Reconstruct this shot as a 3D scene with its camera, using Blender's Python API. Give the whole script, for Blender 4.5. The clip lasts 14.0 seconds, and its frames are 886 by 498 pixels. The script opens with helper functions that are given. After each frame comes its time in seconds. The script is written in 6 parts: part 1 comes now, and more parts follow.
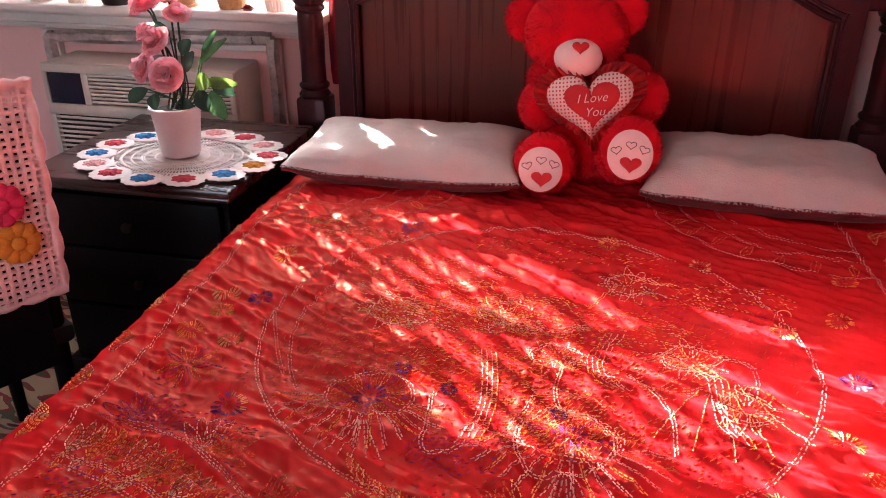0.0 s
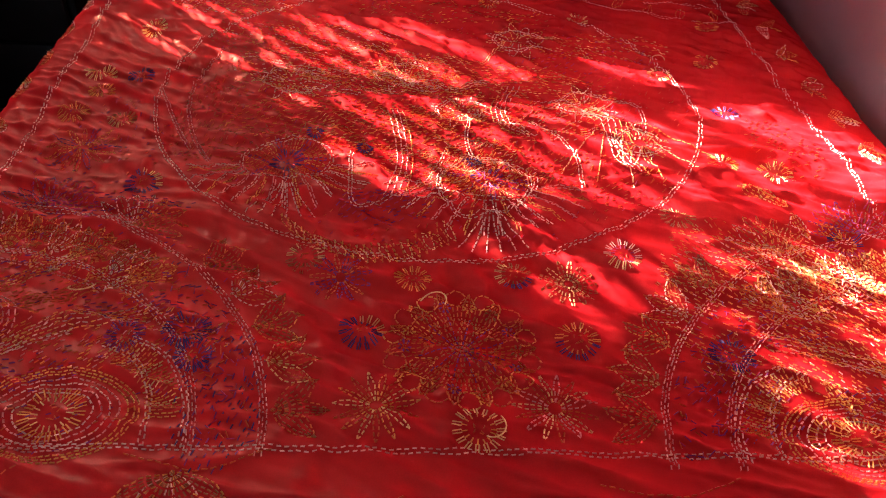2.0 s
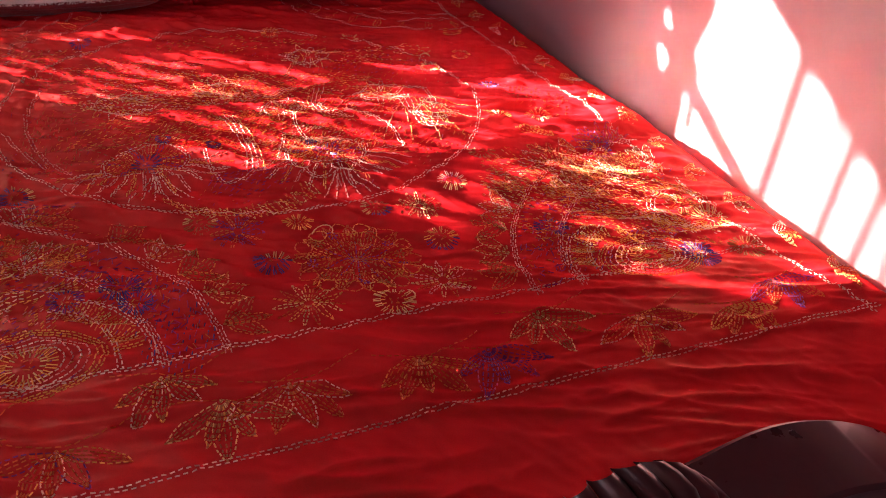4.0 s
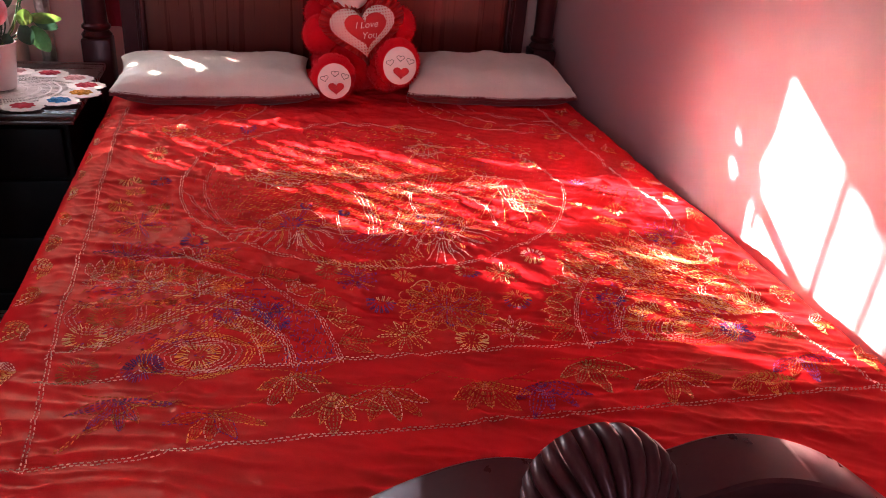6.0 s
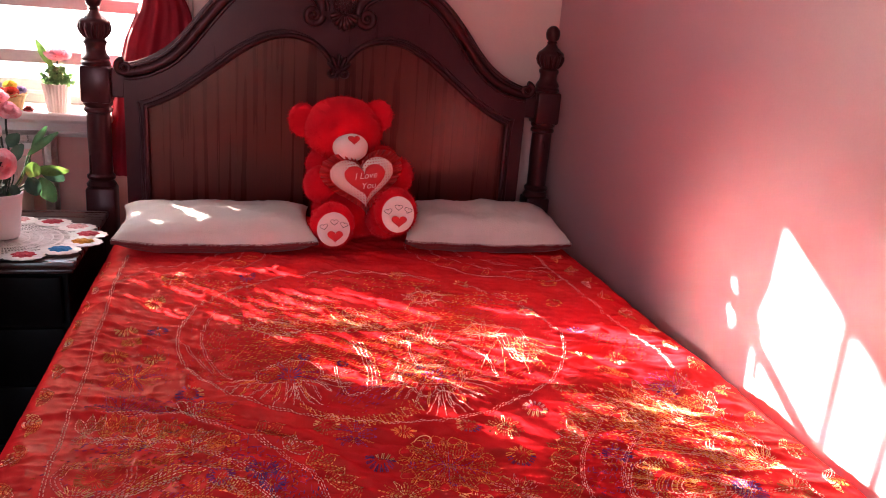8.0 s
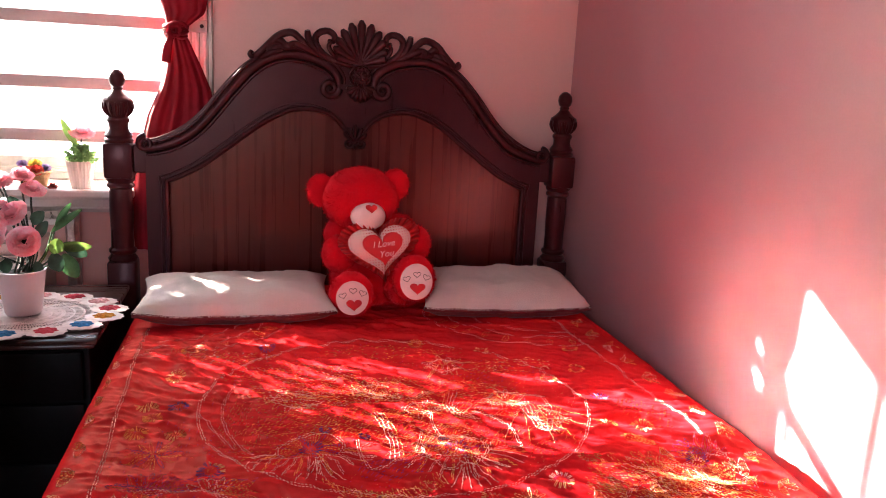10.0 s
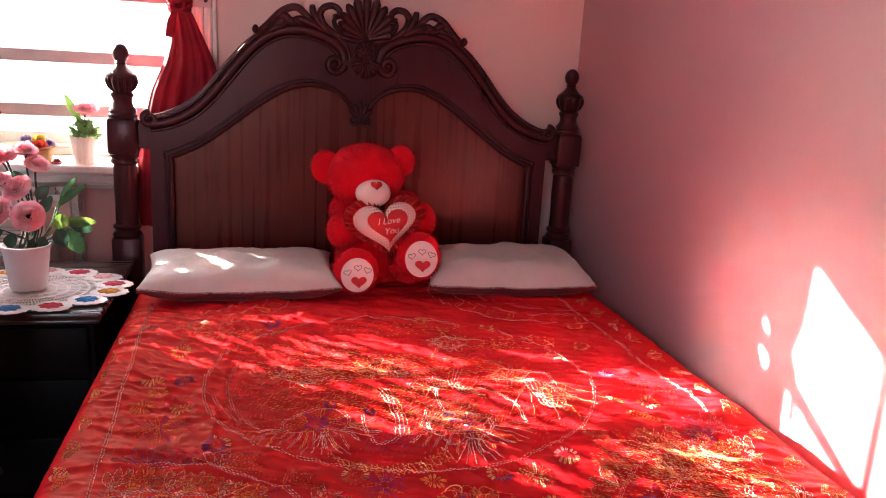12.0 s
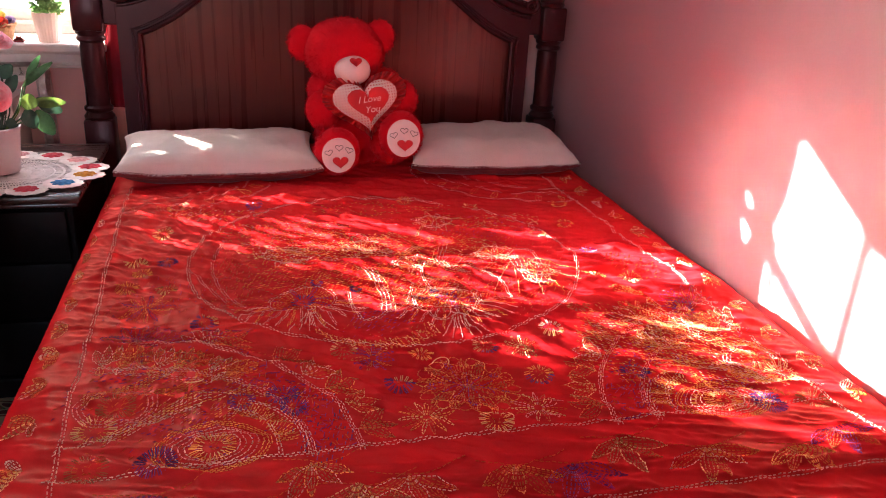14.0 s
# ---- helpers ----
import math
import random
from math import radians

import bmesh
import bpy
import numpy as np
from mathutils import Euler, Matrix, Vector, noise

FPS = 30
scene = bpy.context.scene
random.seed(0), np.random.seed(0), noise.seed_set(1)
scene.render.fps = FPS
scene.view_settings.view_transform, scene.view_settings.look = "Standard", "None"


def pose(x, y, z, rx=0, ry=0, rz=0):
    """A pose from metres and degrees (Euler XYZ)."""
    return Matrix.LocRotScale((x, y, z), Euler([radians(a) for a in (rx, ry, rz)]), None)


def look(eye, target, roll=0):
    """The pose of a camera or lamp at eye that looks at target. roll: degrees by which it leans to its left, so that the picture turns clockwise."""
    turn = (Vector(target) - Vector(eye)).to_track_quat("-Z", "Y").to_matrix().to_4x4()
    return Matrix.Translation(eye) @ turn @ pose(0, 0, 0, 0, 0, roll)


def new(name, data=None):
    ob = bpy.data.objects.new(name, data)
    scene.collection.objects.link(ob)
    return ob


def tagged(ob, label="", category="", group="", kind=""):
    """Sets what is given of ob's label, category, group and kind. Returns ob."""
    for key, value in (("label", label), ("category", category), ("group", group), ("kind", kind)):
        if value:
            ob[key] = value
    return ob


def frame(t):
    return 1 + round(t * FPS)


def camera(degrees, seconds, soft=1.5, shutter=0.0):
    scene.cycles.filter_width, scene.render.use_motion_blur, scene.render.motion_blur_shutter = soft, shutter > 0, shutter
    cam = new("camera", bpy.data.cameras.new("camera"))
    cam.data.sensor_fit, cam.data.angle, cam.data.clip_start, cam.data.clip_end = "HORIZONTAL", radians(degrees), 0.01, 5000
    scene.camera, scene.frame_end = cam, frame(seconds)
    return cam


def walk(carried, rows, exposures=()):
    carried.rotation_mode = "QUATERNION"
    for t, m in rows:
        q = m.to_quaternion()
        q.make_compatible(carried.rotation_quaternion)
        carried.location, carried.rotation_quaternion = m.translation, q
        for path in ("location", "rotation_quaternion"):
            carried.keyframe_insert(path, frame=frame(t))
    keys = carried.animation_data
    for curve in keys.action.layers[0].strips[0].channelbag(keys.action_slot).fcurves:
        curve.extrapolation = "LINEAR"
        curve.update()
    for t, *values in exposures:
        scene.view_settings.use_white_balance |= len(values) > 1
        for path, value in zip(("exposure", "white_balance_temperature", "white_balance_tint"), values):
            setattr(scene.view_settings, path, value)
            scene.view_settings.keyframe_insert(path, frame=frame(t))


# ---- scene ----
cam = camera(59.4, 14.0, soft=1.0)
PATH = [
    (0, (0.098, -2.174, 1.307), (-0.29, -0.417, 0.434), 0.1),
    (0.5, (0.08, -2.183, 1.291), (-0.178, -0.448, 0.33), 0.8),
    (1, (0.007, -2.22, 1.29), (-0.063, -0.551, 0.19), 0.5),
    (1.5, (-0.042, -2.237, 1.282), (0.015, -0.648, 0.069), 1.9),
    (2, (-0.021, -2.24, 1.273), (0.056, -0.725, -0.03), 3.9),
    (2.5, (-0.052, -2.232, 1.26), (0.058, -0.642, 0.052), 3.5),
    (3, (-0.153, -2.274, 1.242), (0.186, -0.618, 0.174), 2.9),
    (3.5, (-0.232, -2.384, 1.238), (0.449, -0.838, 0.166), 4.2),
    (3.7, (-0.236, -2.436, 1.228), (0.485, -0.934, 0.121), 5.0),
    (5.8, (-0.289, -2.782, 1.316), (0.181, -1.071, 0.394), 5.0),
    (6, (-0.287, -2.782, 1.323), (0.177, -1.06, 0.418), 4.9),
    (6.5, (-0.287, -2.778, 1.33), (0.188, -1.015, 0.513), 4.9),
    (7, (-0.291, -2.772, 1.339), (0.191, -0.972, 0.611), 5.0),
    (7.5, (-0.3, -2.765, 1.343), (0.19, -0.938, 0.694), 5.0),
    (8, (-0.302, -2.762, 1.345), (0.188, -0.911, 0.767), 4.7),
    (8.5, (-0.305, -2.759, 1.347), (0.181, -0.89, 0.827), 4.2),
    (9, (-0.307, -2.758, 1.355), (0.168, -0.875, 0.88), 3.6),
    (9.2, (-0.308, -2.759, 1.359), (0.161, -0.87, 0.9), 3.4),
    (11.3, (-0.312, -2.75, 1.347), (0.127, -0.843, 0.931), 3.0),
    (11.5, (-0.311, -2.75, 1.345), (0.128, -0.846, 0.916), 3.0),
    (12, (-0.314, -2.749, 1.344), (0.128, -0.857, 0.87), 3.3),
    (12.5, (-0.316, -2.746, 1.335), (0.129, -0.868, 0.81), 3.5),
    (13, (-0.319, -2.743, 1.332), (0.13, -0.884, 0.745), 3.6),
    (13.5, (-0.319, -2.744, 1.329), (0.141, -0.91, 0.675), 3.6),
    (14, (-0.317, -2.737, 1.323), (0.166, -0.948, 0.571), 3.2),
]
walk(cam, [(t, look(eye, target, roll)) for t, eye, target, roll in PATH], [(t, stops, 6200, 10) for t, stops in ((0, 4.52), (1.0, 4.22), (2.0, 3.88), (3.0, 3.85), (3.7, 3.8), (5.8, 4.22), (6.8, 4.43))])

# ---- light ----
SUN_WAY = Vector((1.0, -0.915, -0.53)).normalized()
world = bpy.data.worlds.new("world")
scene.world = world
world.use_nodes = True
wn = world.node_tree.nodes
sky = wn.new("ShaderNodeTexSky")
sky.sky_type, sky.sun_disc = "NISHITA", False
sky.sun_elevation, sky.sun_rotation = 0.373, 5.454
world.node_tree.links.new(sky.outputs[0], wn["Background"].inputs[0])
wn["Background"].inputs[1].default_value = 0.065
sun = new("sun", bpy.data.lights.new("sun", "SUN"))
sun.data.energy, sun.data.angle, sun.data.color = 5.0, radians(0.6), (1.0, 0.90, 0.74)
sun.matrix_world = look(-20 * SUN_WAY, (0, 0, 0))
window_sky = new("window_sky", bpy.data.lights.new("window_sky", "AREA"))
window_sky.data.shape, window_sky.data.size, window_sky.data.size_y = "RECTANGLE", 1.2, 0.85
window_sky.data.energy, window_sky.data.color = 1.0, (0.9, 0.95, 1.0)
window_sky.matrix_world = look((-1.2, 0.36, 1.42), (-0.9, -1.5, 0.9))
# added fill lamp in the unseen south wall, brightening headboard, bear and head wall
south_fill = new("south_fill", bpy.data.lights.new("south_fill", "AREA"))
south_fill.data.shape, south_fill.data.size, south_fill.data.size_y = "RECTANGLE", 1.1, 1.0
south_fill.data.energy, south_fill.data.color = 0.55, (1.0, 0.93, 0.9)
south_fill.matrix_world = look((-1.3, -4.62, 1.5), (-0.9, 0.0, 1.2))


# ---- materials ----
def material(name, color, rough=0.6, metal=0.0, vary=0.12, scale=6.0, grain=80.0, bump=0.1, depth=0.004, sheen=0.0, coat=0.0,
             stretch=(1, 1, 1), other=None, trans=0.0, spec=0.5, island=0.0, tint=None, satin=None):
    """A node material: base colour with large stains and fine grain, roughness variation and a fine relief."""
    m = bpy.data.materials.new(name)
    m.use_nodes = True
    t = m.node_tree
    b = t.nodes["Principled BSDF"]

    def node(kind, **ins):
        n = t.nodes.new(kind)
        for k, v in ins.items():
            n.inputs[k].default_value = v
        return n

    co = node("ShaderNodeTexCoord")
    mp = node("ShaderNodeMapping", Scale=stretch)
    t.links.new(co.outputs["Object"], mp.inputs[0])
    big, fine = node("ShaderNodeTexNoise", Scale=scale, Detail=5.0), node("ShaderNodeTexNoise", Scale=grain, Detail=3.0)
    for n in (big, fine):
        t.links.new(mp.outputs[0], n.inputs["Vector"])
    mixn = node("ShaderNodeMath")
    mixn.operation = "MULTIPLY_ADD"
    t.links.new(fine.outputs["Fac"], mixn.inputs[0])
    mixn.inputs[1].default_value = 0.35
    half = node("ShaderNodeMath")
    half.operation = "MULTIPLY"
    t.links.new(big.outputs["Fac"], half.inputs[0])
    half.inputs[1].default_value = 0.65
    t.links.new(half.outputs[0], mixn.inputs[2])
    ramp = node("ShaderNodeValToRGB")
    c0 = Vector(color)
    c1 = Vector(other) if other else c0 * (1 - 2.2 * vary)
    ramp.color_ramp.elements[0].position, ramp.color_ramp.elements[1].position = 0.3, 0.68
    ramp.color_ramp.elements[0].color = (*c1, 1)
    ramp.color_ramp.elements[1].color = (*(c0 if other else c0 * (1 + vary)), 1)
    t.links.new(mixn.outputs[0], ramp.inputs[0])
    last = ramp.outputs[0]
    if island:
        geo = node("ShaderNodeNewGeometry")
        hsv = node("ShaderNodeHueSaturation")
        ms = node("ShaderNodeMapRange")
        ms.inputs["To Min"].default_value, ms.inputs["To Max"].default_value = 1 - island, 1 + island
        t.links.new(geo.outputs["Random Per Island"], ms.inputs[0])
        t.links.new(ms.outputs[0], hsv.inputs["Value"])
        t.links.new(last, hsv.inputs["Color"])
        last = hsv.outputs[0]
    t.links.new(last, b.inputs["Base Color"])
    rr = node("ShaderNodeMapRange")
    rr.inputs["To Min"].default_value, rr.inputs["To Max"].default_value = max(rough - 0.1, 0.03), min(rough + 0.12, 1)
    t.links.new(big.outputs["Fac"], rr.inputs[0])
    t.links.new(rr.outputs[0], b.inputs["Roughness"])
    b.inputs["Metallic"].default_value = metal
    b.inputs["Specular IOR Level"].default_value = spec
    if tint:
        b.inputs["Specular Tint"].default_value = (*tint, 1)
    if sheen:
        b.inputs["Sheen Weight"].default_value, b.inputs["Sheen Roughness"].default_value = sheen, 0.5
        b.inputs["Sheen Tint"].default_value = (*(tint or c0 * 0.5 + Vector((0.5, 0.5, 0.5))), 1)
    if coat:
        b.inputs["Coat Weight"].default_value, b.inputs["Coat Roughness"].default_value = coat, 0.25
    if bump:
        bp = node("ShaderNodeBump", Strength=bump, Distance=depth)
        t.links.new(mixn.outputs[0], bp.inputs["Height"])
        t.links.new(bp.outputs[0], b.inputs["Normal"])
    if satin:
        gl = node("ShaderNodeBsdfAnisotropic", Color=(*satin[0], 1), Roughness=satin[2])
        mx = node("ShaderNodeMixShader", Fac=satin[1])
        t.links.new(b.outputs[0], mx.inputs[1])
        t.links.new(gl.outputs[0], mx.inputs[2])
        t.links.new(mx.outputs[0], t.nodes["Material Output"].inputs["Surface"])
    if trans:
        out = t.nodes["Material Output"]
        tl = node("ShaderNodeBsdfTranslucent")
        t.links.new(last, tl.inputs["Color"])
        mx = node("ShaderNodeMixShader", Fac=trans)
        t.links.new(b.outputs[0], mx.inputs[1])
        t.links.new(tl.outputs[0], mx.inputs[2])
        t.links.new(mx.outputs[0], out.inputs["Surface"])
    return m


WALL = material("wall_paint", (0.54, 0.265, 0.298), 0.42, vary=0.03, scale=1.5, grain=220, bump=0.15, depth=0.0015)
# paler than wall_paint, and lifted further to stand in for bounced light
HEAD_WALL = material("lifted_pink_paint", (0.82, 0.49, 0.47), 0.5, vary=0.03, scale=1.5, grain=220, bump=0.15, depth=0.0015)
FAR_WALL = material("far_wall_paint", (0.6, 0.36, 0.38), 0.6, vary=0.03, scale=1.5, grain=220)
CEIL = material("ceiling_paint", (0.8, 0.77, 0.74), 0.8, vary=0.03, grain=150)
TRIM = material("trim_paint", (0.72, 0.66, 0.64), 0.35, vary=0.05, scale=8, grain=120, bump=0.1, depth=0.001)
WOOD = material("dark_wood", (0.046, 0.011, 0.012), 0.3, vary=0.2, scale=5, grain=45, stretch=(5, 5, 0.7), bump=0.006, depth=0.001, coat=0.05, spec=0.32, tint=(1.0, 0.5, 0.6), other=(0.03, 0.0075, 0.009))
PANEL = material("panel_wood", (0.112, 0.0145, 0.0105), 0.28, scale=3.2, grain=26, stretch=(14, 14, 0.35), bump=0.02, depth=0.001, coat=0.03, spec=0.55, tint=(1.0, 0.55, 0.5), other=(0.06, 0.0085, 0.008))
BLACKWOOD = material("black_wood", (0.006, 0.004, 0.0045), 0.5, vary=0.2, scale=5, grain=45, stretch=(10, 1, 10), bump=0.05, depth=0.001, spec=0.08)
QUILT = material("red_cotton", (0.64, 0.0105, 0.0170), 0.6, scale=9, grain=700, vary=0.1, bump=0.3, depth=0.0012, spec=0.0, other=(0.46, 0.006, 0.013), satin=((1.0, 0.84, 0.55), 0.022, 0.42))
MATTRESS = material("mattress_ticking", (0.6, 0.55, 0.5), 0.9)
PILE = material("white_pile", (0.58, 0.50, 0.47), 0.55, vary=0.05, scale=14, grain=260, bump=0.6, depth=0.006, sheen=0.3)
PILLOW_BACK = material("dark_red_pile", (0.15, 0.008, 0.012), 0.9, vary=0.2, grain=200, bump=0.7, depth=0.006, sheen=0.2)
CURTAIN = material("red_curtain", (0.30, 0.007, 0.02), 0.7, vary=0.2, scale=10, grain=500, bump=0.15, spec=0.2, trans=0.08)
METAL_WHITE = material("white_enamel", (0.68, 0.55, 0.54), 0.4, vary=0.06, scale=12, grain=120, bump=0.05)
SASH = material("sash_aluminium", (0.35, 0.37, 0.34), 0.45, metal=0.3, vary=0.1)
GROUND = material("pale_ground", (0.55, 0.53, 0.5), 0.9, scale=0.3, grain=3)


# ---- building helpers ----
def part(name, bm, mat, parent=None, label="", smooth=False, weld=False):
    me = bpy.data.meshes.new(name)
    if weld:
        bmesh.ops.remove_doubles(bm, verts=bm.verts, dist=1e-5)
    bmesh.ops.recalc_face_normals(bm, faces=bm.faces)
    bm.to_mesh(me)
    bm.free()
    for one in mat if isinstance(mat, (list, tuple)) else [mat]:
        me.materials.append(one)
    if smooth:
        me.shade_smooth()
        me.set_sharp_from_angle(angle=radians(42 if smooth is True else smooth))
    ob = new(name, me)
    if parent:
        ob.parent = parent
    if label:
        ob["label"] = label
    return ob


def thing(name, label, category, at=(0, 0, 0), turn=0.0, group="", kind=""):
    e = new(name)
    e.empty_display_size = 0.05
    e.matrix_world = pose(*at, 0, 0, turn)
    return tagged(e, label, category, group, kind)


def box(bm, x0, x1, y0, y1, z0, z1, bevel=0.0, m=None, mi=0):
    g = bmesh.ops.create_cube(bm, size=1, matrix=Matrix.LocRotScale(((x0 + x1) / 2, (y0 + y1) / 2, (z0 + z1) / 2), None, (x1 - x0, y1 - y0, z1 - z0)))
    vs = g["verts"]
    if bevel:
        es = list({e for v in vs for e in v.link_edges})
        r = bmesh.ops.bevel(bm, geom=es, offset=bevel, segments=2, profile=0.5, affect="EDGES")
        vs = r["verts"]
    if m:
        bmesh.ops.transform(bm, matrix=m, verts=list({v for v in vs}))
    for f in {f for v in vs for f in v.link_faces}:
        f.material_index = mi
    return bm


def lathe(bm, profile, c=(0, 0, 0), n=20, m=None, squash=1.0, mi=0, flute=0.0, flutes=0):
    """Turns (radius, height) pairs round the z axis through c."""
    rings = []
    for r, z in profile:
        ring = []
        for k in range(n):
            a = 2 * math.pi * k / n
            rr = r * (1 + flute * math.cos(flutes * a)) if flutes else r
            p = Vector((c[0] + rr * math.cos(a), c[1] + squash * rr * math.sin(a), c[2] + z))
            ring.append(bm.verts.new(m @ p if m else p))
        rings.append(ring)
    for a, b in zip(rings, rings[1:]):
        for k in range(n):
            bm.faces.new((a[k], a[(k + 1) % n], b[(k + 1) % n], b[k])).material_index = mi
    bm.faces.new(rings[0][::-1]).material_index = mi
    bm.faces.new(rings[-1]).material_index = mi
    return bm


def tube(bm, pts, radii, n=8, flat=1.0, side=None, mi=0):
    """A tube along points; radii: one or one a point. flat squeezes it along side."""
    pts = [Vector(p) for p in pts]
    if not isinstance(radii, (list, tuple)):
        radii = [radii] * len(pts)
    rings, prev = [], None
    for i, p in enumerate(pts):
        t = (pts[min(i + 1, len(pts) - 1)] - pts[max(i - 1, 0)]).normalized()
        u = Vector(side) if side else (prev or (Vector((0, 0, 1)) if abs(t.z) < 0.9 else Vector((1, 0, 0))))
        u = (u - t * u.dot(t)).normalized()
        prev = u
        w = t.cross(u)
        rings.append([bm.verts.new(p + radii[i] * (flat * math.cos(2 * math.pi * k / n) * u + math.sin(2 * math.pi * k / n) * w)) for k in range(n)])
    for a, b in zip(rings, rings[1:]):
        for k in range(n):
            bm.faces.new((a[k], a[(k + 1) % n], b[(k + 1) % n], b[k])).material_index = mi
    bm.faces.new(rings[0][::-1]).material_index = mi
    bm.faces.new(rings[-1]).material_index = mi
    return bm


def ball(bm, c, r, n=16, m=None, mi=0, rough=0.0):
    """An ellipsoid with radii r round c."""
    g = bmesh.ops.create_uvsphere(bm, u_segments=n, v_segments=max(n // 2, 6), radius=1)
    for v in g["verts"]:
        k = 1 + rough * noise.noise(v.co * 3 + Vector(c) * 9)
        p = Vector((v.co.x * r[0] * k, v.co.y * r[1] * k, v.co.z * r[2] * k))
        v.co = Vector(c) + (m.to_3x3() @ p if m else p)
    for f in {f for v in g["verts"] for f in v.link_faces}:
        f.material_index = mi
    return g["verts"]


def lerp_table(x, table):
    for (a, za), (b, zb) in zip(table, table[1:]):
        if x <= b:
            s = min(max((x - a) / (b - a), 0), 1)
            return za + (zb - za) * s
    return table[-1][1]


def smooth_curve(pts, n=6):
    """Catmull-Rom through points."""
    pts = [Vector(p) for p in pts]
    out = []
    for i in range(len(pts) - 1):
        p0, p1, p2, p3 = pts[max(i - 1, 0)], pts[i], pts[i + 1], pts[min(i + 2, len(pts) - 1)]
        for k in range(n):
            t = k / n
            out.append(0.5 * (2 * p1 + (p2 - p0) * t + (2 * p0 - 5 * p1 + 4 * p2 - p3) * t * t + (3 * p1 - p0 - 3 * p2 + p3) * t ** 3))
    return out + [pts[-1]]


# ---- room ----
WX, WY, LX, BY, TOP = 0.865, 0.17, -3.1, -4.6, 2.55
SILL, HEAD, WIN_L, WIN_R = 0.93, 1.93, -1.95, -0.585


def slab(name, label, category, *b, mat=WALL):
    bm = bmesh.new()
    for one in b:
        box(bm, *one)
    return tagged(part(name, bm, mat), label, category, kind="structure")


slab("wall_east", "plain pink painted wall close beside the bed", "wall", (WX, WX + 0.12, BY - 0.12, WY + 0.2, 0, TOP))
slab("wall_north", "pale pink window wall behind the headboard, colour lifted for bounced light", "wall",
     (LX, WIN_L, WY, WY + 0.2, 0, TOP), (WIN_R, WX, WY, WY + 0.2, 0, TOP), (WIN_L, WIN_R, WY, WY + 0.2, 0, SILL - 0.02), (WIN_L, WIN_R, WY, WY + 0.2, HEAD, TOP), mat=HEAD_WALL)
slab("wall_west", "plain pink painted wall", "wall", (LX - 0.12, LX, BY - 0.12, WY + 0.2, 0, TOP), mat=FAR_WALL)
# the opening in this unseen wall is added for the fill lamp
slab("wall_south", "unseen pink painted wall with an opening added for fill light", "wall", (LX, -1.9, BY - 0.12, BY, 0, TOP), (-0.7, WX, BY - 0.12, BY, 0, TOP), (-1.9, -0.7, BY - 0.12, BY, 0, 0.95), (-1.9, -0.7, BY - 0.12, BY, 2.05, TOP), mat=FAR_WALL)
slab("ceiling", "white painted ceiling", "ceiling", (LX, WX, BY, WY, TOP, TOP + 0.1), mat=CEIL)
slab("ground", "pale open ground outside the window", "ground", (-400, 400, -400, 800, -3.2, -3.0), mat=GROUND)


# ---- bed ----
BED_Z = 0.60


def outer_z(x):
    return lerp_table(abs(x), OUTER)


def inner_z(x):
    return lerp_table(abs(x), INNER)


OUTER = [(p.x, p.y) for p in smooth_curve([(0, 1.385, 0), (0.05, 1.392, 0), (0.1, 1.412, 0), (0.16, 1.43, 0), (0.22, 1.437, 0), (0.28, 1.428, 0), (0.354, 1.392, 0), (0.401, 1.352, 0), (0.449, 1.298, 0), (0.5, 1.234, 0),
                                           (0.55, 1.182, 0), (0.611, 1.14, 0), (0.672, 1.115, 0), (0.735, 1.106, 0)])]
INNER = [(p.x, p.y) for p in smooth_curve([(0, 1.10, 0), (0.012, 1.12, 0), (0.032, 1.168, 0), (0.082, 1.216, 0), (0.156, 1.235, 0), (0.232, 1.225, 0), (0.323, 1.176, 0), (0.418, 1.104, 0), (0.515, 1.032, 0), (0.589, 0.992, 0), (0.628, 0.977, 0)])]
BAND = [(0.062, 1.322), (0.066, 1.346), (0.088, 1.372), (0.13, 1.394), (0.18, 1.407), (0.23, 1.41), (0.28, 1.4), (0.325, 1.376), (0.366, 1.342), (0.41, 1.292), (0.455, 1.236), (0.505, 1.175), (0.555, 1.13), (0.61, 1.1), (0.66, 1.085), (0.69, 1.082)]

bed = thing("bed", "dark carved wooden bed with arched headboard and footboard", "bed")


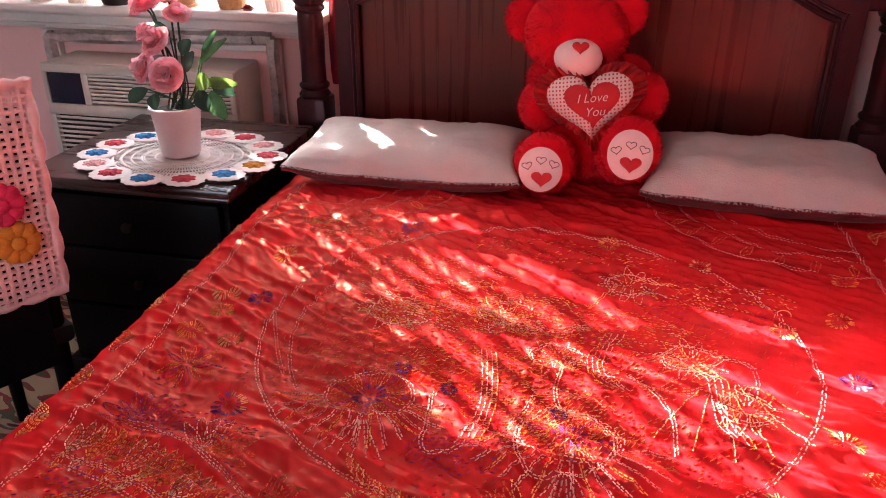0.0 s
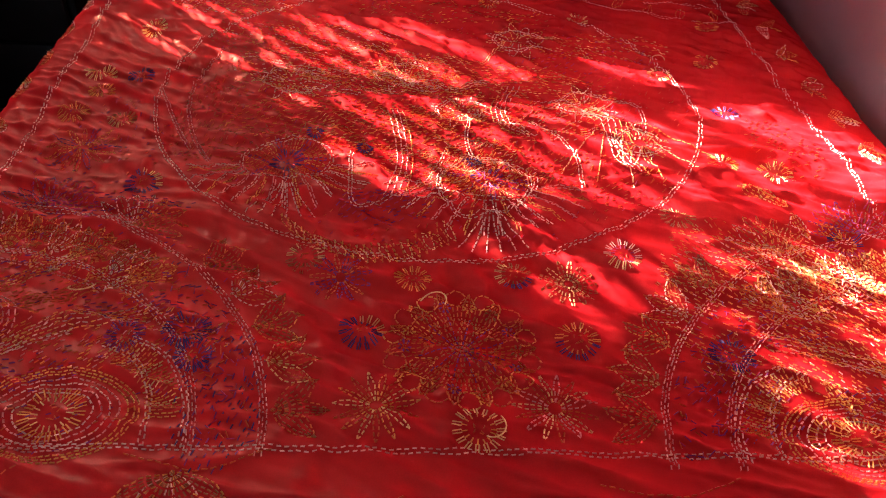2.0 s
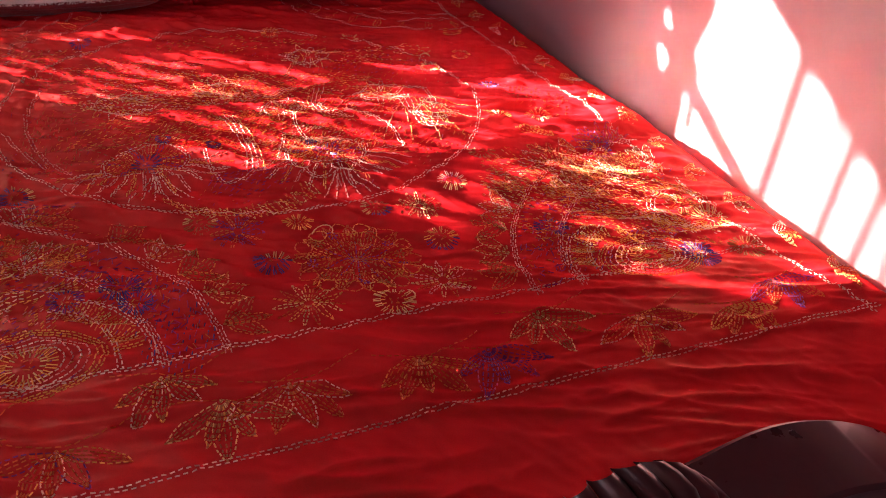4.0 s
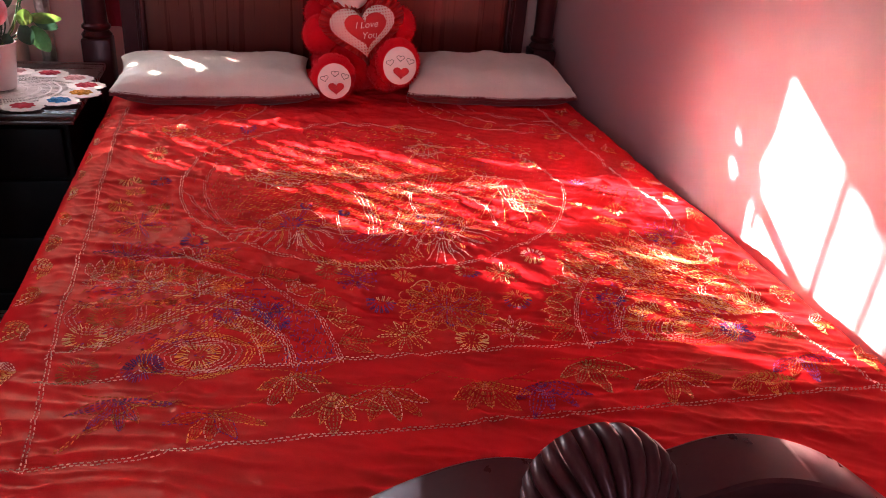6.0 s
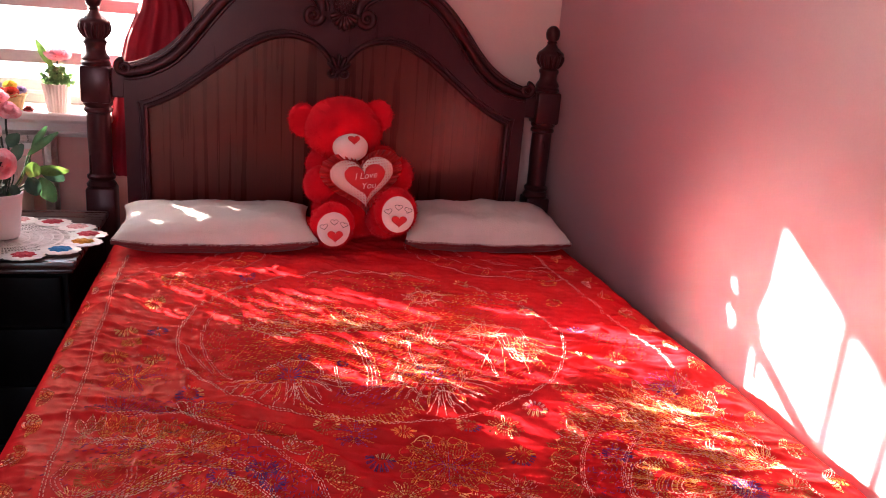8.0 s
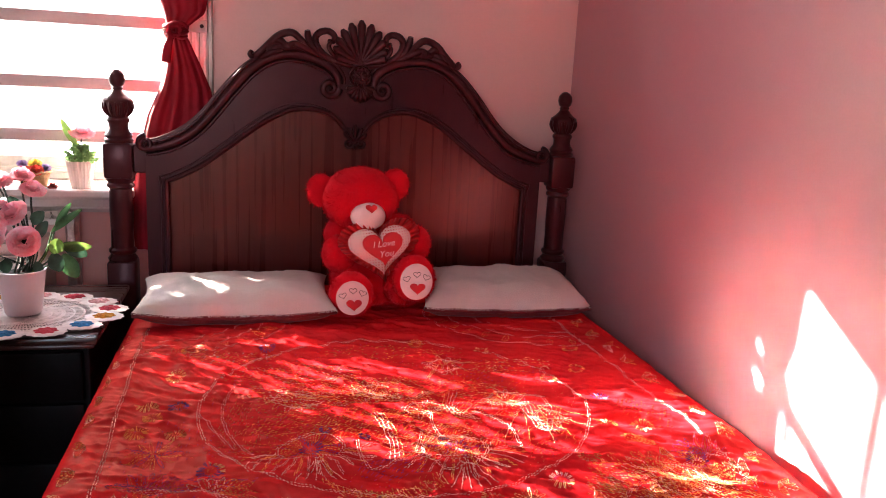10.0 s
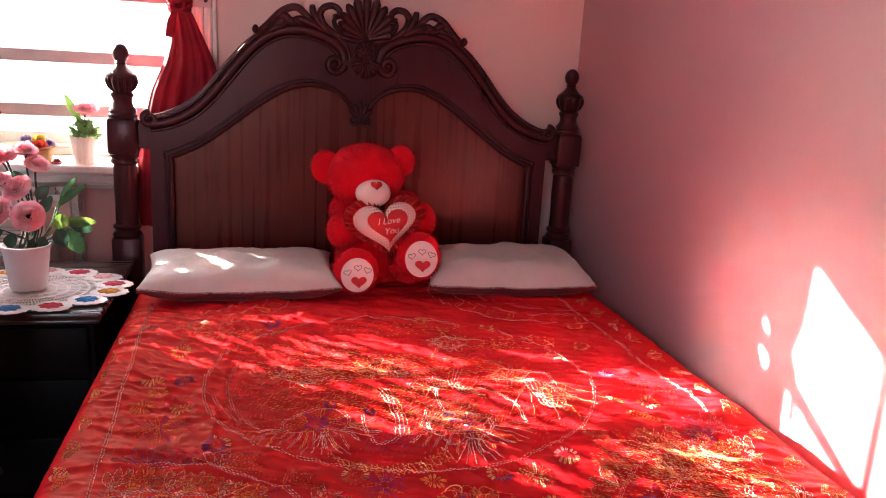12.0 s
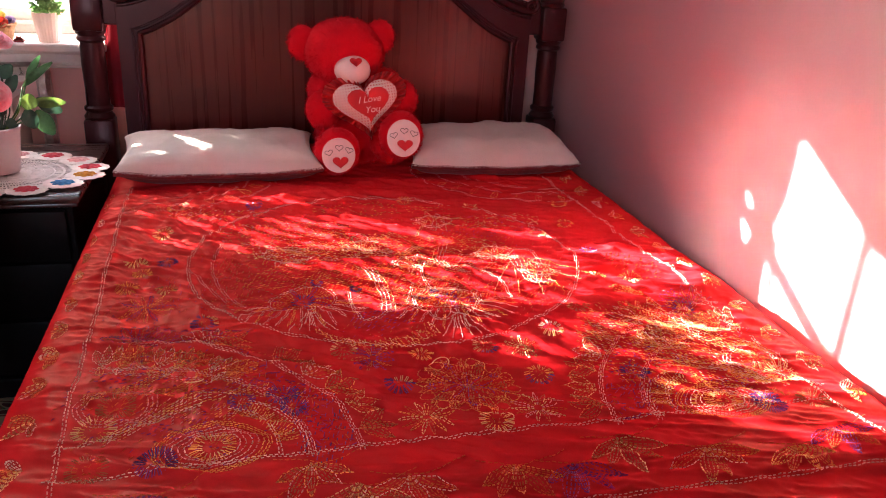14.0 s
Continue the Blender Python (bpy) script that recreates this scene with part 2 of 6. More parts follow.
def post(bm, x, y, top, blk):
    """A turned bedpost: square foot, column, square block, urn finial."""
    box(bm, x - 0.046, x + 0.046, y - 0.046, y + 0.046, 0.0, 0.70, 0.008)
    lathe(bm, [(0.046, 0.70), (0.048, 0.708), (0.042, 0.716), (0.038, 0.722), (0.045, 0.73), (0.045, 0.738), (0.037, 0.745), (0.036, 0.80), (0.038, 0.87),
               (0.037, 0.935), (0.036, 0.945), (0.044, 0.952), (0.044, 0.96), (0.039, 0.966), (0.046, 0.975), (0.046, 0.985)], (x, y, 0), 24)
    box(bm, x - 0.046, x + 0.046, y - 0.046, y + 0.046, 0.98, blk, 0.011)
    z = blk
    lathe(bm, [(0.044, z - 0.002), (0.046, z + 0.008), (0.041, z + 0.014), (0.044, z + 0.022), (0.04, z + 0.03), (0.034, z + 0.038), (0.031, z + 0.05), (0.032, z + 0.062),
               (0.037, z + 0.07), (0.036, z + 0.077), (0.031, z + 0.082), (0.037, z + 0.092), (0.044, z + 0.108), (0.047, z + 0.124), (0.049, z + 0.133), (0.047, z + 0.139), (0.036, z + 0.147), (0.024, z + 0.158), (0.016, z + 0.17), (0.019, z + 0.175), (0.015, z + 0.18),
               (0.022, z + 0.187), (0.0265, z + 0.203), (0.024, z + 0.219), (0.015, z + 0.23), (0.006, z + 0.235)], (x, y, 0), 24)
    for k in range(16):
        a = math.pi * k / 8
        tube(bm, [(x + r * math.cos(a), y + r * math.sin(a), z + h) for r, h in ((0.032, 0.086), (0.04, 0.1), (0.045, 0.115), (0.047, 0.13))], [0.003, 0.006, 0.007, 0.003], 6)
    return bm


for sx in (-1, 1):
    part("post", post(bmesh.new(), 0.777 * sx, 0.0, 0, 1.10), WOOD, bed, smooth=True)

# frame of the headboard: arched rail and stiles, in front of the thin panel
bm = bmesh.new()
xs = sorted({round(s * x, 4) for s in (-1, 1) for x in [i * 0.012 for i in range(0, 53)] + [0.6285, 0.66, 0.694]})
rows = []
for x in xs:
    lo = inner_z(x) if abs(x) <= 0.628 else 0.25
    cols = [bm.verts.new((x, y, z)) for y, z in ((-0.02, lo), (-0.02, outer_z(x)), (0.03, outer_z(x)), (0.03, lo))]
    rows.append(cols)
for a, b in zip(rows, rows[1:]):
    for k in range(4):
        bm.faces.new((a[k], b[k], b[(k + 1) % 4], a[(k + 1) % 4]))
bm.faces.new(rows[0])
bm.faces.new(rows[-1][::-1])
for s in (-1, 1):
    box(bm, *sorted((s * 0.69, s * 0.735)), -0.018, 0.028, 1.0, 1.095, 0.006)
part("headboard_frame", bm, WOOD, bed)
bm = bmesh.new()
rows = []
for i in range(-53, 54):
    x = i * 0.0121
    z = inner_z(x) + 0.008
    rows.append([bm.verts.new(p) for p in ((x, -0.006, 0.25), (x, -0.006, z), (x, 0.008, z), (x, 0.008, 0.25))])
for a, b in zip(rows, rows[1:]):
    for k in range(4):
        bm.faces.new((a[k], b[k], b[(k + 1) % 4], a[(k + 1) % 4]))
part("headboard_panel", bm, PANEL, bed)


def spiral(cx, cz, r0, a0, turns, way, n=26, y=-0.03, r1=0.005):
    """Points of a volute that winds into its centre."""
    out = []
    for k in range(n):
        s = k / (n - 1)
        r = r0 + (r1 - r0) * s
        a = a0 + way * turns * 2 * math.pi * s
        out.append((cx + r * math.cos(a), y, cz + r * math.sin(a)))
    return out


# mouldings
for s in (-1, 1):
    line = smooth_curve([(x, 0, z) for x, z in BAND], 5)
    for off, rad, push in ((0.021, 0.006, -0.026), (0.002, 0.0155, -0.022), (-0.019, 0.0055, -0.024)):
        pts = []
        for i, p in enumerate(line):
            d = (line[min(i + 1, len(line) - 1)] - line[max(i - 1, 0)]).normalized()
            pts.append((s * (p.x - d.z * off), push, p.z + d.x * off))
        part("edge_moulding", tube(bmesh.new(), pts, rad, 10), WOOD, bed, smooth=True)
    pts = [(s * x, -0.024, inner_z(x)) for x in [0.012 + 0.616 * i / 59 for i in range(60)]] + [(s * 0.628, -0.024, z) for z in (0.96, 0.8, 0.5)]
    part("panel_moulding", tube(bmesh.new(), pts, 0.0085, 8), WOOD, bed, smooth=True)
    pts = [(s * (x + 0.012), -0.022, inner_z(x) + 0.014) for x in [0.03 + 0.61 * i / 59 for i in range(60)]] + [(s * 0.645, -0.022, z) for z in (0.96, 0.8, 0.5)]
    part("panel_bead", tube(bmesh.new(), pts, 0.004, 6), WOOD, bed, smooth=True)
    bm = bmesh.new()
    tube(bm, spiral(s * 0.09, 1.308, 0.031, math.pi if s > 0 else 0, 1.7, s), [0.013 - 0.007 * k / 25 for k in range(26)], 8)
    ball(bm, (s * 0.09, -0.034, 1.308), (0.009, 0.012, 0.009), 10)
    part("volute", bm, WOOD, bed, smooth=60)
    bm = bmesh.new()
    tube(bm, spiral(s * 0.69, 1.1, 0.026, math.pi / 2, 1.5, -s), [0.011 - 0.006 * k / 25 for k in range(26)], 8)
    ball(bm, (s * 0.69, -0.032, 1.1), (0.008, 0.012, 0.008), 10)
    part("volute", bm, WOOD, bed, smooth=60)
    part("volute", tube(bmesh.new(), spiral(s * 0.022, 1.122, 0.016, 0 if s < 0 else math.pi, 1.2, s, y=-0.028, r1=0.003), [0.006 - 0.003 * k / 25 for k in range(26)], 6), WOOD, bed, smooth=60)


def fan(base, cx, cz, y, r0, r1, a0, a1, n, fat, bow=0.012):
    """Lobes of a carved shell that spread from a point, as parts of its base."""
    for k in range(n):
        bm = bmesh.new()
        a = radians(a0 + (a1 - a0) * k / (n - 1))
        mid = 1 - 0.18 * abs(2 * k / (n - 1) - 1)
        pts = [(cx + (r0 + (r1 * mid - r0) * s) * math.cos(a), y - bow * math.sin(math.pi * min(s * 0.8 + 0.1, 1)), cz + (r0 + (r1 * mid - r0) * s) * math.sin(a)) for s in (0, 0.3, 0.6, 0.85, 1)]
        tube(bm, pts, [fat * 0.35, fat * 0.6, fat * 0.9, fat, fat * 0.45], 8)
        part("lobe", bm, WOOD, base, smooth=60)


def boss(name, c, r):
    bm = bmesh.new()
    ball(bm, c, r, 14)
    return part(name, bm, WOOD, bed, smooth=60)


fan(boss("palmette", (0, -0.026, 1.128), (0.012, 0.008, 0.012)), 0.0, 1.125, -0.026, 0.005, 0.062, 40, 140, 5, 0.008)
# carved crest
bm = bmesh.new()
lathe(bm, [(0.0, -0.016), (0.06, -0.014), (0.062, 0.0), (0.03, 0.006), (0.0, 0.008)], n=28, m=pose(0.012, -0.012, 1.415, 90) @ Matrix.Diagonal((0.95, 1.25, 1, 1)))
crest = part("crest_shell", bm, WOOD, bed, smooth=True)
for k in range(11):
    a = radians(14 + 152 * k / 10)
    r = 0.143 - 0.052 * abs(k / 5 - 1) ** 1.3
    pts = [(0.012 + r * f * math.cos(a), -0.022 - d, 1.392 + r * f * math.sin(a)) for f, d in ((0.12, 0.006), (0.4, 0.008), (0.7, 0.007), (0.9, 0.012), (1.0, 0.004))]
    part("lobe", tube(bmesh.new(), pts, [0.005, 0.0085, 0.0125, 0.0155, 0.008], 10), WOOD, crest, smooth=60)
bm = bmesh.new()
lathe(bm, [(0.0, -0.002), (0.042, 0.0), (0.042, 0.010), (0.038, 0.014), (0.034, 0.010), (0.024, 0.010), (0.022, 0.013), (0.0, 0.014)], n=28, m=pose(0.012, -0.03, 1.35, 90) @ Matrix.Diagonal((0.95, 0.92, 1, 1)))
medal = part("crest_medallion", bm, WOOD, bed, smooth=60)
for k in range(14):
    a = 2 * math.pi * k / 14
    bm = bmesh.new()
    ball(bm, (0.012 + 0.029 * math.cos(a), -0.042, 1.35 + 0.028 * math.sin(a)), (0.0048,) * 3, 8)
    part("bead", bm, WOOD, medal, smooth=60)
for k in range(10):
    a = math.pi * k / 5
    part("petal", tube(bmesh.new(), [(0.012 + r * math.cos(a), -0.044, 1.35 + r * math.sin(a)) for r in (0.004, 0.011, 0.019)], [0.0015, 0.003, 0.002], 6), WOOD, medal, smooth=60)
fan(boss("crest_shell", (0.012, -0.026, 1.322), (0.022, 0.012, 0.02)), 0.013, 1.325, -0.03, 0.008, 0.062, -160, -20, 9, 0.0095)
for s in (-1, 1):
    for n, (pts, f) in enumerate((([(0.028, 1.385), (0.062, 1.393), (0.105, 1.408), (0.138, 1.435), (0.15, 1.468), (0.136, 1.49), (0.108, 1.496), (0.088, 1.481), (0.092, 1.463), (0.107, 1.463)], 0.0115),
                   ([(0.03, 1.388), (0.058, 1.392), (0.078, 1.405), (0.077, 1.425), (0.06, 1.434), (0.046, 1.424), (0.05, 1.41), (0.06, 1.412)], 0.009),
                   ([(0.078, 1.41), (0.098, 1.428), (0.106, 1.448), (0.097, 1.462)], 0.008),
                   ([(0.12, 1.413), (0.155, 1.44), (0.172, 1.47), (0.176, 1.494)], 0.0125),
                   ([(0.135, 1.412), (0.17, 1.434), (0.196, 1.462), (0.222, 1.482), (0.25, 1.48), (0.276, 1.464), (0.302, 1.438), (0.325, 1.414), (0.345, 1.4), (0.356, 1.405), (0.352, 1.415)], 0.0125),
                   ([(0.15, 1.42), (0.185, 1.437), (0.215, 1.446), (0.23, 1.44), (0.222, 1.43)], 0.0125),
                   ([(0.205, 1.433), (0.235, 1.437), (0.262, 1.44), (0.286, 1.424), (0.315, 1.405)], 0.015),
                   ([(0.236, 1.428), (0.262, 1.455), (0.282, 1.448), (0.305, 1.42)], 0.013),
                   ([(0.26, 1.425), (0.29, 1.415), (0.32, 1.395)], 0.012))):
        c = smooth_curve([(s * x + 0.012 * (1 - x / 0.4), -0.02 - 0.007 * (i % 2) - 0.003 * (n % 3), z) for i, (x, z) in enumerate(pts)], 6)
        m = len(c)
        part("crest_leaf", tube(bmesh.new(), c, [f * (0.5 + 0.55 * math.sin(math.pi * (0.15 + 0.75 * k / m))) for k in range(m)], 9), WOOD, bed, "carved acanthus leaf scroll", smooth=60)

# footboard
FX, FY = 0.068, -2.25
SX, SZ = 0.02, 0.785


def foot_z(x):
    return lerp_table(abs(x), FOOT)


FOOT = [(p.x, p.y) for p in smooth_curve([(0, 0.755, 0), (0.06, 0.77, 0), (0.13, 0.785, 0), (0.2, 0.772, 0), (0.28, 0.735, 0), (0.37, 0.67, 0), (0.46, 0.605, 0), (0.56, 0.565, 0), (0.73, 0.545, 0)])]
bm = bmesh.new()
rows = []
for i in range(-60, 61):
    x = 0.735 * i / 60
    rows.append([bm.verts.new((x + FX, y, z)) for y, z in ((FY - 0.018, 0.2), (FY - 0.018, foot_z(x) - 0.02), (FY + 0.018, foot_z(x) - 0.02), (FY + 0.018, 0.2))])
for a, b in zip(rows, rows[1:]):
    for k in range(4):
        bm.faces.new((a[k], b[k], b[(k + 1) % 4], a[(k + 1) % 4]))
part("footboard_panel", bm, WOOD, bed)
bm = bmesh.new()
rows = []
for i in range(-70, 71):
    x = 0.74 * i / 70
    z = foot_z(x)
    rows.append([bm.verts.new((x + FX, FY + y, z + h)) for y, h in ((-0.034, -0.03), (-0.039, -0.012), (-0.038, -0.002), (-0.034, 0.001), (0.034, 0.001), (0.038, -0.002), (0.039, -0.012), (0.034, -0.03))])
for a, b in zip(rows, rows[1:]):
    for k in range(8):
        bm.faces.new((a[k], b[k], b[(k + 1) % 8], a[(k + 1) % 8]))
part("footboard_cap", bm, WOOD, bed, smooth=35)
bm = bmesh.new()
lathe(bm, [(0.0, -0.02), (0.055, -0.018), (0.06, 0.0), (0.04, 0.008), (0.0, 0.01)], n=24, m=pose(SX, FY - 0.028, SZ - 0.003, 90) @ Matrix.Diagonal((1.1, 0.8, 1, 1)))
shell = part("footboard_shell", bm, WOOD, bed, "fluted scallop shell carving", smooth=True)
for k in range(13):
    bm = bmesh.new()
    a0, half = radians(2 + 176 * k / 12), radians(176 / 24)
    reach = 0.086 - 0.009 * abs(k / 6 - 1) ** 1.5
    rows = []
    for r, y in ((0.05, 0.055), (0.25, 0.052), (0.5, 0.042), (0.75, 0.026), (0.92, 0.008), (1.0, -0.010), (0.98, -0.026), (0.93, -0.038)):
        line = []
        for e in (-1, -0.8, -0.45, 0, 0.45, 0.8, 1):
            arch = math.sqrt(1 - e * e)
            q = reach * r * (0.86 + 0.14 * arch)
            a = a0 + e * half
            line.append(bm.verts.new((SX + q * math.cos(a), FY - 0.042 - y - 0.012 * r * arch, SZ + q * math.sin(a) * 0.98)))
        rows.append(line)
    for p, q in zip(rows, rows[1:]):
        for i in range(6):
            bm.faces.new((p[i], p[i + 1], q[i + 1], q[i]))
    part("flute", bm, WOOD, shell, smooth=50)
for s in (-1, 1):
    bm = bmesh.new()
    box(bm, s * 0.78 + 0.0 - 0.04, s * 0.78 + 0.04, FY - 0.04, FY + 0.04, 0, 0.55, 0.008)
    lathe(bm, [(0.04, 0.55), (0.042, 0.56), (0.03, 0.575), (0.036, 0.59), (0.04, 0.615), (0.03, 0.64), (0.012, 0.655)], (s * 0.78, FY, 0), 20)
    part("foot_post", bm, WOOD, bed, smooth=True)
    bm = bmesh.new()
    box(bm, *sorted((s * 0.765, s * 0.795)), FY + 0.03, -0.03, 0.2, 0.36, 0.006)
    part("side_rail", bm, WOOD, bed)

bm = bmesh.new()
box(bm, -0.69, 0.755, -2.19, -0.04, 0.28, 0.575, 0.04)
tagged(part("mattress", bm, MATTRESS, smooth=True), "thick mattress hidden under the red bedspread", "mattress")

# ---- bedspread ----
XL, XR, YH, YF, RAD = -0.712, 0.785, -0.035, -2.205, 0.05


def wrinkle(x, y):
    """Height of the folds of the bedspread at a place on top."""
    v = Vector((x, y, 0))
    edge = min(1.0, max(0.3, min(x - XL, XR - x, y - YF) / 0.08))
    calm = 0.42 + 0.58 * min(1.0, max(0.0, (y + 1.85) / 0.45))
    warp = 0.16 * noise.noise_vector(v * 2.3)
    a, b = 0.94 * x - 0.34 * y, 0.34 * x + 0.94 * y
    w = noise.noise(Vector((a * 1.7 + 5, b * 11.0, 1.7)) + warp * 3)
    h = 0.015 * (1 - abs(w)) ** 6
    a, b = 0.9 * x - 0.44 * y, 0.44 * x + 0.9 * y
    w2 = noise.noise(Vector((a * 3.0 + 1, b * 26.0, 8.1)) + 0.5 * noise.noise_vector(v * 4 + Vector((3, 1, 0))))
    h += 0.013 * (1 - abs(w2)) ** 6
    a, b = 0.5 * x - 0.86 * y, 0.86 * x + 0.5 * y
    w3 = noise.noise(Vector((a * 4.5 + 3, b * 42.0, 4.4)) + 0.4 * noise.noise_vector(v * 6))
    h += 0.006 * (1 - abs(w3)) ** 5
    w4 = noise.noise(Vector((a * 7, b * 20.0, 2.2)) + 0.8 * noise.noise_vector(v * 9))
    h += 0.0045 * (1 - abs(w4)) ** 5
    a, b = 0.92 * x - 0.39 * y, 0.39 * x + 0.92 * y
    w5 = noise.noise(Vector((a * 9, b * 62.0, 7.2)) + 0.5 * noise.noise_vector(v * 8))
    h += 0.0028 * (1 - abs(w5)) ** 4
    pleat = 0.5 + 0.5 * math.sin(2 * math.pi * (b * 12.5 + 0.9 * noise.noise(v * 1.8) + 0.25 * noise.noise(v * 5)))
    h += 0.005 * pleat ** 2 * min(1.0, max(0.0, 0.45 + 1.3 * noise.noise(Vector((a * 2.2, b * 2.5, 6.6)))))
    ripple = noise.noise(Vector((x * 3.2 - y * 1.1 + 4, y * 27.0 + x * 5, 3.3)) + 0.7 * noise.noise_vector(v * 5))
    crumple = noise.noise(v * 17 + 1.2 * noise.noise_vector(v * 7))
    rough = 1 - 0.65 * math.exp(-((x + 0.1) ** 2 + (y + 1.05) ** 2) / 0.12)
    h = 0.62 * h * calm + 0.0058 * rough * (1 - abs(ripple)) ** 6 + 0.0018 * rough * (1 - abs(crumple)) ** 4 + 0.015 * noise.noise(Vector((x * 1.3 - y, y * 4.2 + x * 1.6, 9.5))) + 0.0007 * noise.noise(v * 45)
    for cx in (0.015, -0.41):
        h += 0.0022 * math.exp(-((x - cx - 0.008 * math.sin(y * 6)) / 0.006) ** 2)
    h += 0.0022 * math.exp(-((y + 1.02 - 0.01 * math.sin(x * 5)) / 0.007) ** 2)
    return h * edge


def cloth(x, y):
    """Surface of the bedspread over the bed's plan."""
    return BED_Z - 0.004 + wrinkle(x, y)


def section(u):
    """Across the bed: u metres from the left brow; x, drop."""
    w = XR - XL - 2 * RAD
    q = RAD * math.pi / 2
    if u < -q:
        return XL - 0.02 * math.sin(min((-u - q) * 6, 1.5)), RAD + (-u - q)
    if u < 0:
        a = -u / RAD
        return XL + RAD - RAD * math.sin(a), RAD - RAD * math.cos(a)
    if u <= w:
        return XL + RAD + u, 0
    if u < w + q:
        a = (u - w) / RAD
        return XR - RAD + RAD * math.sin(a), RAD - RAD * math.cos(a)
    return XR + 0.01, RAD + u - w - q


bm = bmesh.new()
w = XR - XL - 2 * RAD
us = np.linspace(-0.40, w + 0.30, 420)
vs = np.linspace(YH, YF - 0.20, 640)
grid = []
for v in vs:
    line = []
    for u in us:
        x, drop = section(u)
        y, fall = v, 0.0
        if v < YF + RAD:
            s = min((YF + RAD - v) / RAD, math.pi / 2)
            y = YF + RAD - RAD * math.sin(s)
            fall = RAD - RAD * math.cos(s) + max(0, (YF + RAD - v) - RAD * math.pi / 2)
        k = max(drop, fall)
        z = BED_Z - 0.004 - max(drop, fall) + wrinkle(x, v) * (1 if k < 0.02 else 0.5)
        if drop > 0.06:
            x += (-1 if u < 0 else 0.3) * 0.016 * (1 + noise.noise(Vector((v * 3, 3, u)))) * min((drop - 0.06) * 4, 1)
        line.append(bm.verts.new((x, y, z)))
    grid.append(line)
for a, b in zip(grid, grid[1:]):
    for k in range(len(us) - 1):
        bm.faces.new((a[k], a[k + 1], b[k + 1], b[k]))
bedspread = thing("bedspread", "creased red cotton bedspread with colourful running-stitch embroidery over the mattress", "bedspread")
part("cloth", bm, QUILT, bedspread, "red cotton cloth with creases", smooth=180)


# ---- embroidery of the bedspread: rows of running stitches, colour by colour ----
THREAD = {
    "cream": (0.95, 0.50, 0.42), "pink": (0.90, 0.30, 0.28), "gold": (0.92, 0.33, 0.08), "orange": (0.82, 0.17, 0.05),
    "purple": (0.30, 0.035, 0.22), "blue": (0.11, 0.045, 0.24), "olive": (0.50, 0.13, 0.05), "straw": (0.94, 0.50, 0.22), "rust": (0.70, 0.11, 0.03), "magenta": (0.55, 0.035, 0.15),
}
stitches = {k: ([], []) for k in THREAD}
SQ = random.Random(7)


def stitch(c, x, y, dx, dy, length=0.0075, width=0.0017):
    """One low thread tent on the cloth at x, y along dx, dy."""
    if not (XL + 0.03 < x < XR - 0.03 and YF + 0.03 < y < -0.1):
        return
    vs, fs = stitches[c]
    n = math.hypot(dx, dy) or 1
    dx, dy = dx / n, dy / n
    wx, wy = -dy * width / 2, dx * width / 2
    base = len(vs)
    for s in (-0.5, 0.5):
        px, py = x + dx * s * length, y + dy * s * length
        z = cloth(px, py)
        vs.extend(((px + wx, py + wy, z + 0.0004), (px, py, z + 0.0015), (px - wx, py - wy, z + 0.0004)))
    fs.extend(((base, base + 1, base + 4, base + 3), (base + 1, base + 2, base + 5, base + 4)))


def run(c, pts, gap=0.0080, length=0.0047, rows=1, apart=0.0048, jit=0.0004, width=0.0019):
    """Running stitches along a line of points; c: a colour or several, taken at random."""
    pts = [Vector((p[0], p[1], 0)) for p in pts]
    for r in range(rows):
        off = (r - (rows - 1) / 2) * apart
        left = gap * 0.5 * (r % 2)
        for a, b in zip(pts, pts[1:]):
            d = b - a
            n = d.length
            if n < 1e-6:
                continue
            d /= n
            s = left
            while s < n:
                p = a + d * s
                stitch(c if isinstance(c, str) else SQ.choice(c), p.x - d.y * off + SQ.uniform(-jit, jit), p.y + d.x * off + SQ.uniform(-jit, jit), d.x + SQ.uniform(-0.1, 0.1), d.y + SQ.uniform(-0.1, 0.1), length, width)
                s += gap
            left = s - n


def arc(cx, cy, rx, ry, a0, a1, n=40):
    return [(cx + rx * math.cos(radians(a0 + (a1 - a0) * k / n)), cy + ry * math.sin(radians(a0 + (a1 - a0) * k / n))) for k in range(n + 1)]


def rosette(cx, cy, r, outer, inner=None, petals=14, core=None):
    """A small flower of straight radial stitches."""
    for k in range(petals):
        a = 2 * math.pi * k / petals
        for f in (0.55, 0.82):
            c = outer if isinstance(outer, str) else outer[(k * len(outer)) // petals]
            if f < 0.6 and inner:
                c = inner
            for e in (-0.07, 0.07) if f > 0.6 else (0,):
                stitch(c, cx + r * f * math.cos(a + e), cy + r * f * math.sin(a + e), math.cos(a), math.sin(a), r * (0.36 if f > 0.6 else 0.22), 0.0017)
    for k in range(7):
        a = SQ.uniform(0, 6.28)
        stitch(core or "rust", cx + r * 0.2 * math.cos(a), cy + r * 0.2 * math.sin(a), math.sin(a), math.cos(a), r * 0.15, 0.0013)


